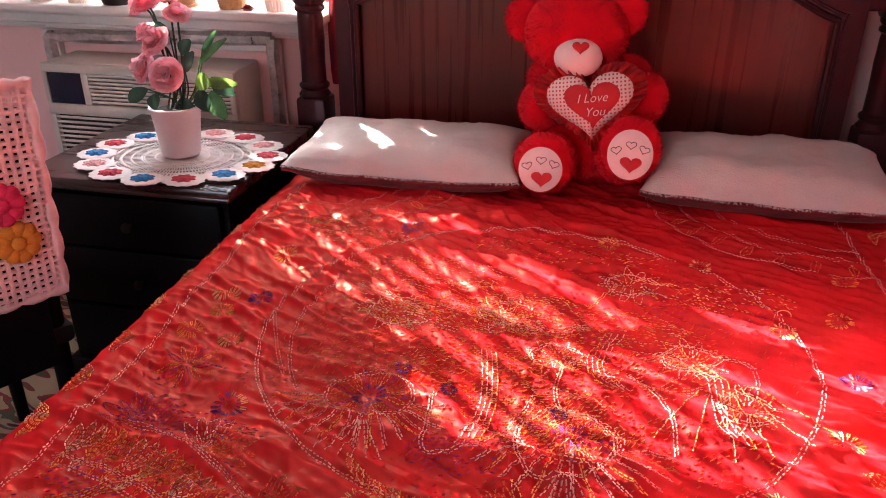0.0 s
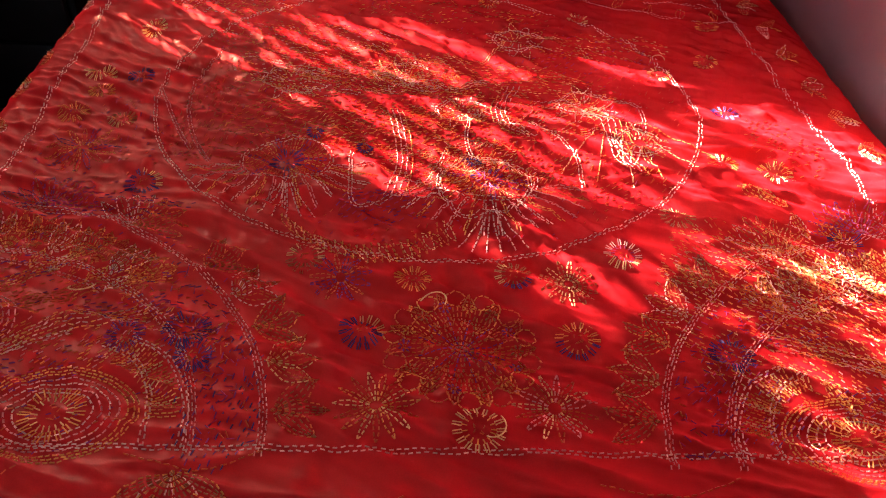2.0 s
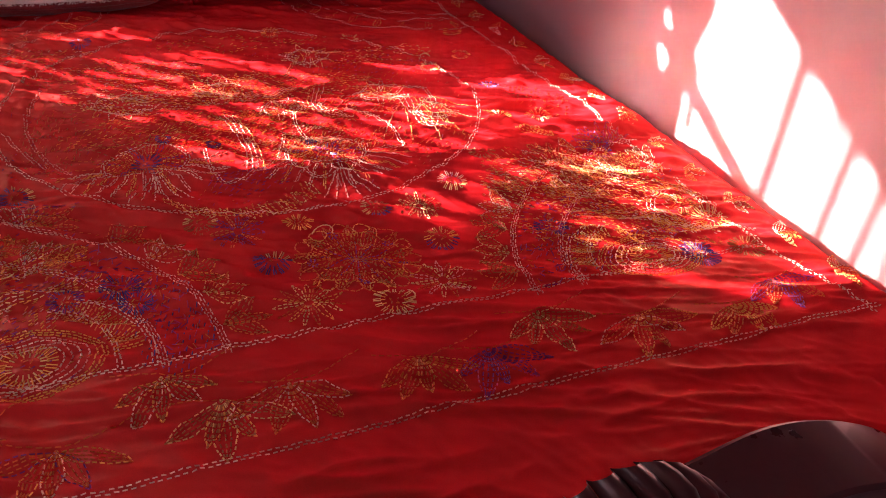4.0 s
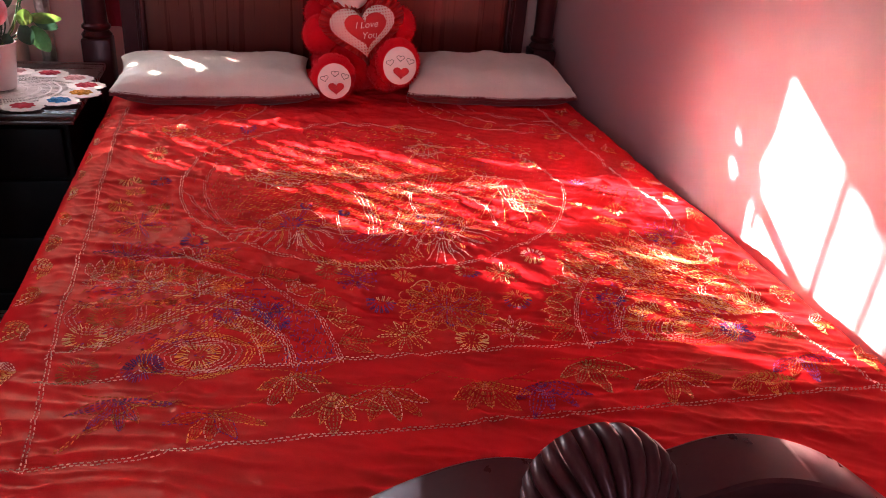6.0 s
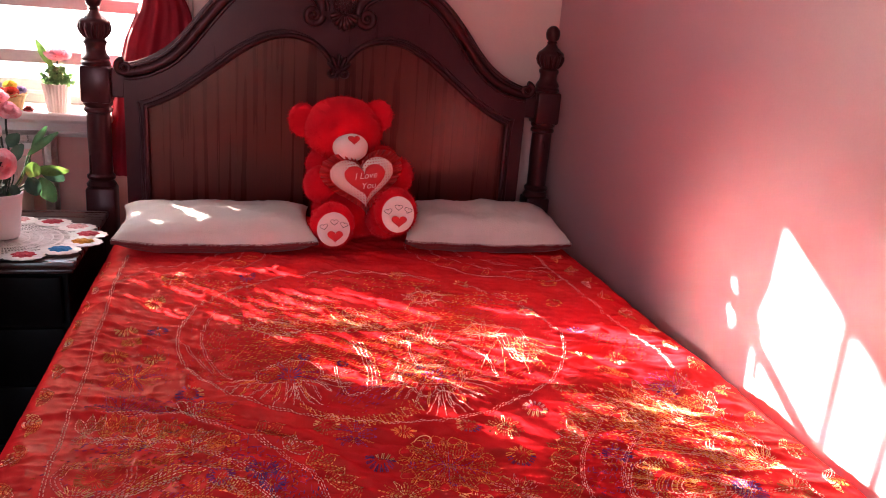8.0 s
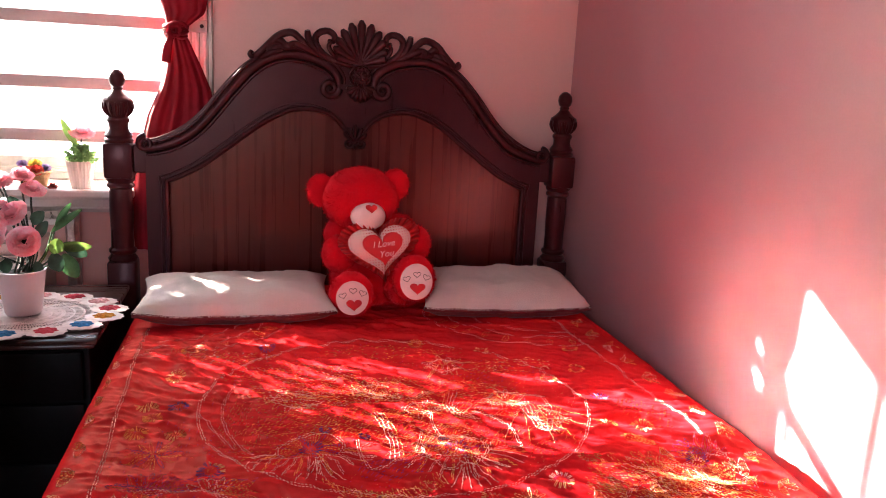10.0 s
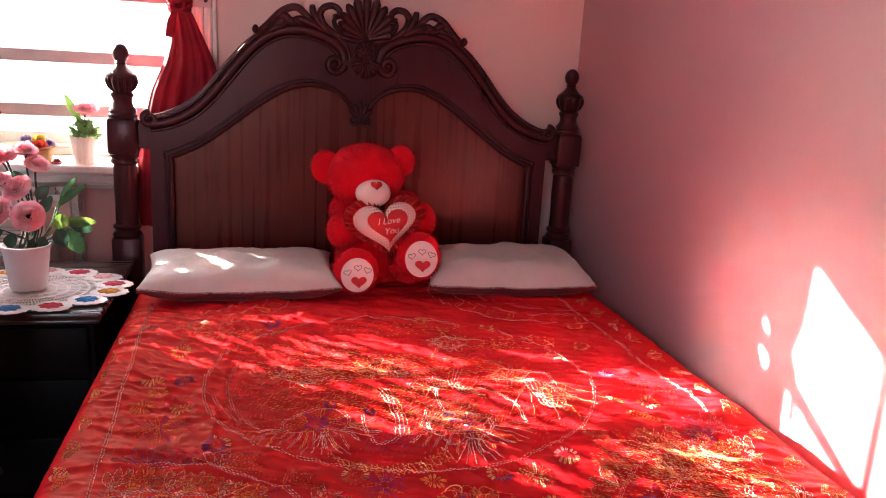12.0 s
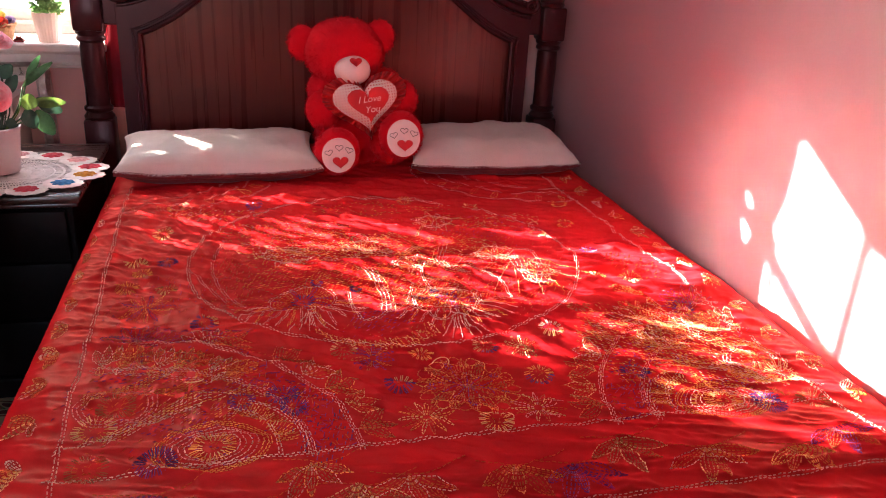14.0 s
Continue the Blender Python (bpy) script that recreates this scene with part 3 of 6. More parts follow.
def leaf(c, x, y, a, length, fat=0.3, veins=5, fill=None):
    """A pointed petal outlined in stitches, with rows inside."""
    ca, sa = math.cos(a), math.sin(a)
    for k in range(veins):
        o = 0 if veins == 1 else 2 * k / (veins - 1) - 1
        pts = []
        for i in range(9):
            s = i / 8
            h = o * fat * length * math.sin(math.pi * s) ** 0.8 * 0.5
            pts.append((x + ca * s * length - sa * h, y + sa * s * length + ca * h))
        run(fill if fill and abs(o) < 0.9 else c, pts, 0.0072, 0.0046, width=0.0018)


def daisy(cx, cy, r, n, c, fill=None, a0=0.0, r0=0.18, fat=0.42, veins=5):
    for k in range(n):
        a = a0 + 2 * math.pi * k / n
        leaf(c if isinstance(c, str) else c[k % len(c)], cx + r * r0 * math.cos(a), cy + r * r0 * math.sin(a), a, r * (1 - r0), fat, veins, fill)


def field(c, cx, cy, rx, ry, a, gap=0.012, row=0.007, keep=0.9, length=0.006, width=0.0016):
    """An oval filled with rows of small stitches running along a."""
    ca, sa = math.cos(a), math.sin(a)
    n = int(max(rx, ry) / row)
    for i in range(-n, n + 1):
        v = i * row
        u = -max(rx, ry) + (gap / 2 if i % 2 else 0)
        while u < max(rx, ry):
            x, y = u * ca - v * sa, u * sa + v * ca
            if (x / rx) ** 2 + (y / ry) ** 2 < 1 + 0.1 * noise.noise(Vector((x * 20, y * 20, cx))) and SQ.random() < 0.75 * keep:
                stitch(c if isinstance(c, str) else SQ.choice(c), cx + x, cy + y, ca, sa, length, width)
            u += gap


def line_x(pts, y):
    return lerp_table(-y, pts)


LEFT = [(0.3, -0.64), (0.92, -0.627), (1.3, -0.613), (1.6, -0.601), (1.84, -0.588), (1.98, -0.580)]
RIGHT = [(0.3, 0.60), (0.75, 0.62), (1.1, 0.646), (1.48, 0.648), (1.75, 0.666), (1.97, 0.682)]
# border lines
run("cream", [(line_x(LEFT, y), y) for y in np.linspace(-0.45, -1.975, 50)], rows=2, apart=0.005)
run("cream", [(line_x(RIGHT, y), y) for y in np.linspace(-0.45, -1.975, 50)], rows=2, apart=0.005)
run("cream", [(x, -1.962 + 0.013 * math.sin(2.5 * x + 1.3)) for x in np.linspace(-0.70, 0.70, 60)], rows=2, apart=0.005)
run("cream", [(x, -1.788 + 0.016 * (x + 0.57)) for x in np.linspace(-0.60, 0.66, 60)], rows=2, apart=0.005)
# great circle
run("cream", arc(0.0, -1.06, 0.452, 0.427, 0, 360, 120), rows=2, apart=0.0048)
run("pink", arc(0.0, -1.06, 0.40, 0.375, 160, 215, 30), rows=2)
# two sun wheels within the circle
for cx, cy, r in ((-0.215, -1.27, 0.068), (0.085, -1.305, 0.072)):
    run("cream", arc(cx, cy, r, r * 0.72, 0, 360, 50), rows=2, apart=0.005)
    rosette(cx, cy, 0.026, "blue", "purple", 14, "purple")
    for k in range(26):
        a = 2 * math.pi * k / 26
        leaf(("purple", "gold", "orange", "rust")[k % 4], cx + 0.03 * math.cos(a), cy + 0.024 * math.sin(a), a, 0.034, 0.2, 2)
    for k in range(18):
        a = radians(190 + 160 * k / 17)
        run(("cream", "gold", "pink")[k % 3], [(cx + r * 1.1 * math.cos(a), cy + r * 0.8 * math.sin(a)), (cx + r * 2.15 * math.cos(a), cy + r * 1.75 * math.sin(a))], 0.009, 0.0065, rows=2, apart=0.0035)
    for k in range(14):
        a = radians(10 + 160 * k / 13)
        run(("olive", "rust")[k % 2], [(cx + r * 1.1 * math.cos(a), cy + r * 0.8 * math.sin(a)), (cx + r * 2.2 * math.cos(a), cy + r * 1.5 * math.sin(a))], 0.011, 0.006)
# wavy ribs of the figure in the middle
for k, c in enumerate(("cream", "cream", "pink", "gold")):
    run(c, smooth_curve([(-0.07 + 0.008 * k, -1.12, 0), (-0.055 + 0.008 * k, -1.2, 0), (-0.05 + 0.008 * k, -1.27, 0), (-0.065 + 0.01 * k, -1.36, 0)]), 0.009, 0.0065)
    run(c, smooth_curve([(0.155 - 0.01 * k, -1.02, 0), (0.125 - 0.008 * k, -1.1, 0), (0.13 - 0.008 * k, -1.16, 0), (0.17 - 0.01 * k, -1.19, 0)]), 0.009, 0.0065)
    run(c, smooth_curve([(0.24, -1.08, 0), (0.28 + 0.008 * k, -1.14, 0), (0.285 + 0.008 * k, -1.22, 0), (0.31 + 0.008 * k, -1.27, 0)]), 0.009, 0.0065)
    run(c, smooth_curve([(-0.30, -0.95 - 0.008 * k, 0), (-0.2, -0.985 - 0.008 * k, 0), (-0.09, -0.97 - 0.008 * k, 0), (0.0, -1.02 - 0.008 * k, 0), (0.1, -0.99 - 0.008 * k, 0)]), 0.009, 0.0065)
for cx, cy, r in ((0.26, -1.08, 0.045), (-0.05, -0.98, 0.05), (-0.24, -1.03, 0.05), (0.17, -0.84, 0.05), (0.33, -1.2, 0.04), (0.05, -1.12, 0.04)):
    daisy(cx, cy, r * 1.35, 12, ("straw", "gold", "cream"), "olive", 0.2, 0.25, 0.3, 2)
    run("cream", arc(cx, cy, r, r * 0.8, 20, 330, 30), 0.009, 0.0065, 2)
for k in range(24):
    s = k / 23
    leaf(("gold", "orange", "straw")[k % 3], -0.2 + 0.22 * s, -1.40 - 0.055 * math.sin(math.pi * s) - 0.01, -1.1, 0.036, 0.25, 2)
field(("orange", "rust", "gold"), -0.15, -1.16, 0.2, 0.07, 0.2)
field(("rust", "orange", "olive"), 0.0, -1.06, 0.33, 0.14, -0.1, keep=0.55)
field(("gold", "orange", "rust"), 0.26, -1.3, 0.1, 0.07, 0.5, keep=0.7)
field(("purple", "magenta"), -0.06, -1.38, 0.07, 0.035, 0.3)
field(("olive", "rust"), -0.36, -1.15, 0.05, 0.13, 1.2, keep=0.7)
field(("rust", "gold"), 0.07, -1.3, 0.06, 0.05, 0.9, keep=0.7)
field(("rust", "magenta"), 0.3, -0.9, 0.12, 0.1, 0.4, keep=0.5)
field(("rust", "olive"), -0.3, -0.85, 0.15, 0.09, -0.4, keep=0.5)
field(("olive", "gold"), 0.05, -0.72, 0.2, 0.05, 0.1, keep=0.5)
field(("rust", "magenta", "orange"), 0.0, -1.06, 0.43, 0.405, 0.9, gap=0.013, row=0.0095, keep=0.32, length=0.005, width=0.001)
field(("orange", "rust", "purple"), -0.42, -1.62, 0.2, 0.18, 0.6, gap=0.012, row=0.009, keep=0.4, length=0.005, width=0.001)
field(("orange", "rust", "gold"), 0.47, -1.6, 0.2, 0.2, -0.6, gap=0.012, row=0.009, keep=0.4, length=0.005, width=0.001)
field(("purple", "rust", "magenta"), -0.5, -1.3, 0.1, 0.2, 1.2, gap=0.012, row=0.009, keep=0.35, length=0.005, width=0.001)
# close fine filling of the figure in the circle and of the right-hand wheel, its gold also standing in for sunlit
# yellow
for c, cx, cy, rx, ry, a in ((("straw", "gold", "orange"), -0.02, -1.18, 0.19, 0.08, 0.15), (("gold", "straw", "orange"), 0.02, -0.99, 0.25, 0.075, -0.2), (("orange", "gold", "cream"), -0.22, -0.86, 0.17, 0.06, -0.35),
                             (("gold", "straw", "orange"), 0.1, -1.28, 0.09, 0.06, 0.7), (("orange", "gold", "straw"), 0.40, -1.55, 0.11, 0.16, -0.6), (("gold", "orange", "cream"), 0.55, -1.64, 0.10, 0.12, -0.9), (("orange", "straw"), 0.34, -0.85, 0.12, 0.05, -0.4),
                             (("cream", "orange", "gold"), -0.40, -0.74, 0.12, 0.05, 0.2), (("rust", "gold", "pink"), -0.36, -1.64, 0.14, 0.05, 0.7)):
    field(c, cx, cy, rx, ry, a, gap=0.0082, row=0.0052, keep=0.55, length=0.0050, width=0.0016)
# more pale stitches where the sun falls, standing in for its cream glare
for cx, cy, rx, ry, a in ((-0.15, -0.98, 0.2, 0.1, -0.3), (0.04, -1.27, 0.12, 0.075, 0.2), (0.2, -1.13, 0.1, 0.07, 0.5), (0.42, -1.5, 0.12, 0.07, -0.5)):
    field(("straw", "gold", "cream"), cx, cy, rx, ry, a, gap=0.0075, row=0.0056, keep=0.6, length=0.0052, width=0.0015)
# single flowers
for x, y, r, o, i in ((-0.158, -1.495, 0.033, ("straw", "olive"), "olive"), (-0.02, -1.522, 0.032, "gold", "orange"), (0.109, -1.507, 0.033, ("olive", "straw", "blue"), "olive"),
                      (-0.077, -1.614, 0.036, ("straw", "blue", "blue"), "blue"), (0.178, -1.614, 0.036, ("gold", "blue"), "gold"), (0.054, -1.751, 0.038, "straw", "gold"), (0.258, -1.465, 0.034, ("cream", "straw"), "magenta"),
                      (0.35, -1.381, 0.034, ("straw", "olive"), "olive"), (-0.408, -1.338, 0.036, ("straw", "blue", "blue"), "blue"), (-0.497, -1.032, 0.03, "blue", "purple"), (-0.564, -1.033, 0.034, "straw", "gold"),
                      (-0.568, -1.156, 0.033, "gold", "gold"), (-0.49, -1.165, 0.03, ("olive", "straw"), "gold"), (-0.545, -1.09, 0.028, "gold", "orange"), (0.502, -1.087, 0.034, "blue", "purple"), (0.453, -1.245, 0.034, "gold", "olive"), (0.526, -1.27, 0.036, ("gold", "straw"), "orange"), (0.42, -0.95, 0.03, ("straw", "gold"), "olive"),
                      (0.52, -0.9, 0.03, "gold", "olive"), (0.3, -0.72, 0.03, "straw", "olive"), (0.12, -0.66, 0.03, ("gold", "olive"), "gold"), 
                      (0.437, -1.747, 0.036, ("gold", "olive"), "rust"), (0.55, -1.75, 0.035, "blue", "purple"), (-0.18, -1.2, 0.018, "blue", "blue"), (-0.10, -1.235, 0.017, "blue", "blue"), (0.065, -1.255, 0.02, "blue", "purple"),
                      (0.58, -1.42, 0.034, ("blue", "magenta"), "gold"), (0.56, -0.75, 0.03, "gold", "rust"), (-0.5, -0.7, 0.03, "gold", "olive"), (-0.3, -0.68, 0.03, "blue", "purple"), (-0.52, -0.86, 0.032, "straw", "gold"), (-0.34, -1.64, 0.03, "purple", "blue"), (-0.26, -1.665, 0.028, "blue", "purple")):
    rosette(x, y, r * 0.76, o, i, 15)
# mandala and its companions
daisy(0.039, -1.634, 0.088, 14, ("orange", "rust", "gold"), "rust", 0.1, 0.4, 0.42, 5)
daisy(0.039, -1.634, 0.052, 12, ("olive", "rust"), "purple", 0.3, 0.12, 0.4, 3)
for k in range(14):
    a = 2 * math.pi * k / 14 + 0.3
    run(("gold", "orange")[k % 2], arc(0.039 + 0.08 * math.cos(a), -1.634 + 0.08 * math.sin(a), 0.013, 0.013, 0, 330, 10), 0.008, 0.006)
    rosette(0.039 + 0.066 * math.cos(a + 0.22), -1.634 + 0.066 * math.sin(a + 0.22), 0.008, ("purple", "olive", "gold")[k % 3], None, 7)
for x, y, r, c, f in ((-0.054, -1.724, 0.047, ("gold", "straw", "rust"), None), (0.139, -1.715, 0.049, ("pink", "straw", "rust"), None), (-0.11, -1.527, 0.042, ("purple", "orange", "purple"), None), (0.179, -1.517, 0.042, ("olive", "straw"), "rust"), (-0.522, -1.253, 0.055, ("purple", "orange", "gold"), "rust")):
    daisy(x, y, r, 15, c, f, 0.15, 0.2, 0.16, 2)
# quarter wheels in the corners
def corner(cx, cy, s, up):
    """A quarter wheel of arcs, leaves and a ringed flower; u runs in from the side border, v in from the end border."""
    def at(u, v):
        return (cx - s * u, cy + up * v)

    def bow(rx, ry, a0, a1, n=40):
        return [at(rx * math.cos(radians(a0 + (a1 - a0) * k / n)), ry * math.sin(radians(a0 + (a1 - a0) * k / n))) for k in range(n + 1)]

    def way(a):
        return math.atan2(up * math.sin(a), -s * math.cos(a))

    run(("pink", "cream"), bow(0.433, 0.385, 0, 88), rows=3, apart=0.0036, width=0.0015)
    run(("pink", "cream"), bow(0.362, 0.300, 0, 88), rows=3, apart=0.0036, width=0.0015)
    run("pink", bow(0.340, 0.282, 52, 88), rows=2)
    inner = smooth_curve([(*at(0.352, 0.01), 0), (*at(0.349, 0.058), 0), (*at(0.316, 0.119), 0), (*at(0.272, 0.142), 0)], 8)
    run("cream", inner, rows=2, apart=0.0045)
    run("cream", smooth_curve([(*at(0.315, 0.01), 0), (*at(0.307, 0.071), 0), (*at(0.279, 0.117), 0), (*at(0.24, 0.135), 0)], 8), rows=2, apart=0.0045)
    # purple filling and leaves between the two great arcs
    for k in range(120):
        a = radians(SQ.uniform(2, 50))
        q = SQ.uniform(0.12, 0.88)
        x, y = at((0.362 + 0.071 * q) * math.cos(a), (0.300 + 0.085 * q) * math.sin(a))
        stitch(("purple", "magenta", "purple", "rust")[k % 4], x, y, SQ.uniform(-1, 1), SQ.uniform(-1, 1), 0.008, 0.0013)
    for k in range(8):
        a = radians(48 + 40 * (k + 0.5) / 8)
        for e in (-0.4, 0.0, 0.4):
            leaf(("gold", "cream", "orange")[k % 3], *at(0.372 * math.cos(a), 0.308 * math.sin(a)), way(a) + e, 0.06, 0.32, 5, ("rust", "olive")[k % 2])
    # pointed leaves outside the outer arc, half flowers towards its head
    for k in range(5):
        a = radians(4 + 44 * (k + 0.5) / 5)
        for e in (-0.75, -0.1, 0.6):
            leaf(("orange", "straw", "gold", "cream")[k % 4], *at(0.443 * math.cos(a), 0.395 * math.sin(a)), way(a) + e, 0.058, 0.4, 5, ("olive", "rust")[k % 2])
    for a, c in ((62, ("gold", "orange", "cream")), (80, ("purple", "magenta", "purple"))):
        a = radians(a)
        for e in np.linspace(-1.3, 1.3, 9):
            leaf(c[int(e * 9) % 3], *at(0.44 * math.cos(a), 0.391 * math.sin(a)), way(a) + e, 0.075, 0.2, 3, "olive")
    # fan of rays inside the inner arc
    for k in range(15):
        a = radians(6 + 66 * k / 14)
        run(("gold", "orange", "straw")[k % 3], [at(0.22 + 0.092 * math.cos(a), 0.035 + 0.085 * math.sin(a)), at(0.22 + 0.126 * math.cos(a), 0.035 + 0.118 * math.sin(a))], 0.0068, 0.0048, 2, 0.004)
    # ringed flower
    for q, c in ((1.0, "gold"), (0.9, "gold"), (0.8, "pink"), (0.69, "cream"), (0.58, "pink"), (0.48, "cream")):
        run(c, arc(*at(0.218, 0.043), 0.083 * q, 0.056 * q, 0, 360, 50), 0.0066, 0.0046, 2 if q > 0.9 else 1, 0.004)
    rosette(*at(0.218, 0.042), 0.034, "gold", "straw", 18, "rust")
    field(("purple", "magenta"), *at(0.17, 0.095), 0.055, 0.025, 0.4, keep=0.8)
    rosette(*at(0.14, 0.022), 0.031, ("blue", "purple"), "blue", 20, "purple")
    rosette(*at(0.325, 0.162), 0.028, "blue", "purple", 18, "purple")
    rosette(*at(0.046, 0.112), 0.033, "straw", "gold", 16)
    rosette(*at(0.05, 0.022), 0.03, "olive", "rust", 16)
    rosette(*at(0.07, 0.165), 0.03, "olive", "rust", 18)
    for q in (0.048, 0.055, 0.062):
        run("pink", arc(*at(0.07, 0.165), q, q * 0.8, 0, 360, 40), 0.0075, 0.005)
    # dense slanting bands
    for pts, c in (([at(0.02, 0.19), at(0.09, 0.235), at(0.167, 0.292)], ("gold", "straw", "orange")), ([at(0.065, 0.085), at(0.176, 0.162), at(0.276, 0.188)], ("straw", "gold", "cream")),
                   ([at(0.11, 0.19), at(0.2, 0.235), at(0.29, 0.255)], ("orange", "gold", "rust"))):
        for o in range(5):
            run(c, [(x, y + 0.006 * (o - 2)) for x, y in pts], 0.0078, 0.0052, 1, width=0.0017)
    run("cream", [at(0.0, 0.06), at(0.09, 0.105), at(0.2, 0.155)], rows=2)
    field(("purple", "magenta", "purple"), *at(0.25, 0.195), 0.07, 0.02, 0.3, keep=0.85)
    field(("purple", "rust"), *at(0.08, 0.26), 0.07, 0.025, 0.35, keep=0.8)
    for k in range(9):
        leaf(("gold", "cream", "orange")[k % 3], *at(0.03 + 0.026 * k, 0.275 - 0.001 * k * k), way(radians(100 - 8 * k)), 0.03, 0.4, 3)


corner(-0.60, -1.79, -1, 1)
corner(0.685, -1.79, 1, 1)
# the far corners, half hidden by the pillows
for cx, a0 in ((-0.64, 270), (0.62, 180)):
    for q in (0.42, 0.35, 0.28):
        run("pink", arc(cx, -0.36, q, q * 0.88, a0, a0 + 90, 40), rows=2, apart=0.004, width=0.0014)
    for k in range(9):
        a = radians(a0 + 10 * k + 5)
        leaf(("orange", "rust", "gold")[k % 3], cx + 0.365 * math.cos(a), -0.36 + 0.32 * math.sin(a), a, 0.045, 0.4, 3, "rust")
# drawn outlines of the figure in the great circle
for c, pts in (("cream", [(-0.119, -1.245), (-0.116, -1.313), (-0.104, -1.378), (-0.046, -1.359), (0.0, -1.30), (0.03, -1.212)]),
               ("cream", [(0.057, -1.234), (0.013, -1.309), (0.034, -1.386), (0.085, -1.39), (0.134, -1.35), (0.148, -1.304), (0.115, -1.258), (0.06, -1.236)]),
               ("cream", [(0.091, -1.121), (0.066, -1.143), (0.057, -1.205), (0.074, -1.244), (0.123, -1.253)]),
               ("cream", [(0.162, -1.152), (0.203, -1.187), (0.225, -1.236), (0.229, -1.309)]),
               ("pink", [(-0.453, -1.071), (-0.40, -1.181), (-0.365, -1.24)]),
               ("cream", [(0.27, -1.095), (0.305, -1.075), (0.343, -1.081), (0.356, -1.124), (0.326, -1.16)]),
               ("straw", [(0.091, -0.938), (0.113, -0.90), (0.159, -0.836), (0.243, -0.817)])):
    run(c, smooth_curve([(x, y, 0) for x, y in pts], 8), 0.0072, 0.0050, 2, 0.0046, width=0.0018)
for k in range(6):
    a = radians(240 + 84 * k / 5)
    run(("straw", "gold")[k % 2], [(0.293 + 0.06 * math.cos(a), -1.115 + 0.06 * math.sin(a)), (0.293 + 0.19 * math.cos(a), -1.115 + 0.19 * math.sin(a))], 0.0085, 0.006, 1, 0.0042)
for cx, cy in ((0.085, -1.385), (-0.205, -1.335)):
    for k in range(6):
        a = radians(238 + 66 * k / 5)
        run("cream", [(cx + 0.018 * math.cos(a), cy + 0.01 * math.sin(a)), (cx + 0.085 * math.cos(a), cy + 0.08 * math.sin(a))], 0.0085, 0.006, 1, 0.0036, width=0.002)
# leaf sprays of the borders
for x, y, c, f in ((-0.482, -1.852, ("olive", "rust"), "purple"), (-0.353, -1.894, ("purple", "gold", "cream"), "rust"), (-0.245, -1.823, ("gold", "cream"), "olive"), (-0.112, -1.873, ("cream", "orange"), "rust"), (0.043, -1.879, ("gold", "orange"), "rust"),
                   (0.225, -1.842, ("straw", "rust"), "olive"), (0.352, -1.887, ("cream", "gold", "rust"), "orange"), (0.498, -1.908, ("gold", "orange"), None), (-0.188, -1.884, ("straw", "gold"), "olive"), (0.13, -1.89, ("purple", "magenta"), "purple"), (0.6, -1.87, ("purple", "rust"), None)):
    for k in range(5):
        leaf(c[k % len(c)], x, y + 0.01, radians(205 + 33 * k + SQ.uniform(-10, 10)), SQ.uniform(0.055, 0.085), 0.3, 5, f)
    run("rust", smooth_curve([(x - 0.05, y + 0.03, 0), (x + 0.02, y + 0.015, 0), (x + 0.09, y + 0.04, 0)]), 0.009, 0.006)
run(("gold", "orange"), [(-0.55, -1.935), (-0.46, -1.86), (-0.40, -1.85)], rows=2, apart=0.0048)
for k in range(13):
    y = -0.52 - 0.112 * k
    for sx, tab in ((-1, LEFT), (1, RIGHT)):
        x = line_x(tab, y) + sx * 0.045
        for j in range(4):
            leaf(("gold", "orange", "cream", "straw")[(j + k) % 4], x, y, radians(-90 + sx * (10 + 40 * j) + SQ.uniform(-14, 14)), SQ.uniform(0.035, 0.055), 0.34, 5, ("rust", "olive", None)[k % 3])
for k in range(16):
    x, y = SQ.uniform(0.42, 0.62), SQ.uniform(-1.7, -1.3)
    leaf(("cream", "gold", "straw", "orange")[k % 4], x, y, SQ.uniform(-1.4, -0.5), 0.05, 0.35, 5, "gold")
field(("orange", "gold", "straw"), 0.5, -1.52, 0.13, 0.12, -0.7, keep=0.75)
field(("gold", "olive", "rust"), 0.56, -1.2, 0.06, 0.1, 0.2, keep=0.6)
field(("purple", "magenta"), 0.36, -1.7, 0.06, 0.06, 0.8, keep=0.8)
field(("magenta", "cream"), 0.53, -1.69, 0.07, 0.02, -0.9, keep=0.9)
field(("purple", "blue"), -0.22, -1.72, 0.05, 0.1, 1.3, keep=0.8)
field(("purple", "magenta"), -0.45, -1.4, 0.13, 0.035, 0.1, keep=0.8)
field(("rust", "orange"), -0.42, -1.6, 0.12, 0.06, 0.7, keep=0.6)
for c, (vs, fs) in stitches.items():
    me = bpy.data.meshes.new("embroidery")
    me.from_pydata(vs, [], fs)
    me.materials.append(material(c + "_thread", THREAD[c], 0.42, vary=0.12, scale=30, grain=900, bump=0, spec=0.2, island=0.18, tint=(1.0, 0.9, 0.75)))
    ob = new("embroidery", me)
    ob.parent = bedspread
    tagged(ob, label=c + " running stitches of thread", kind="stuff")
# loose thread ends
LOOSE = material("loose_thread", THREAD["straw"], 0.5)
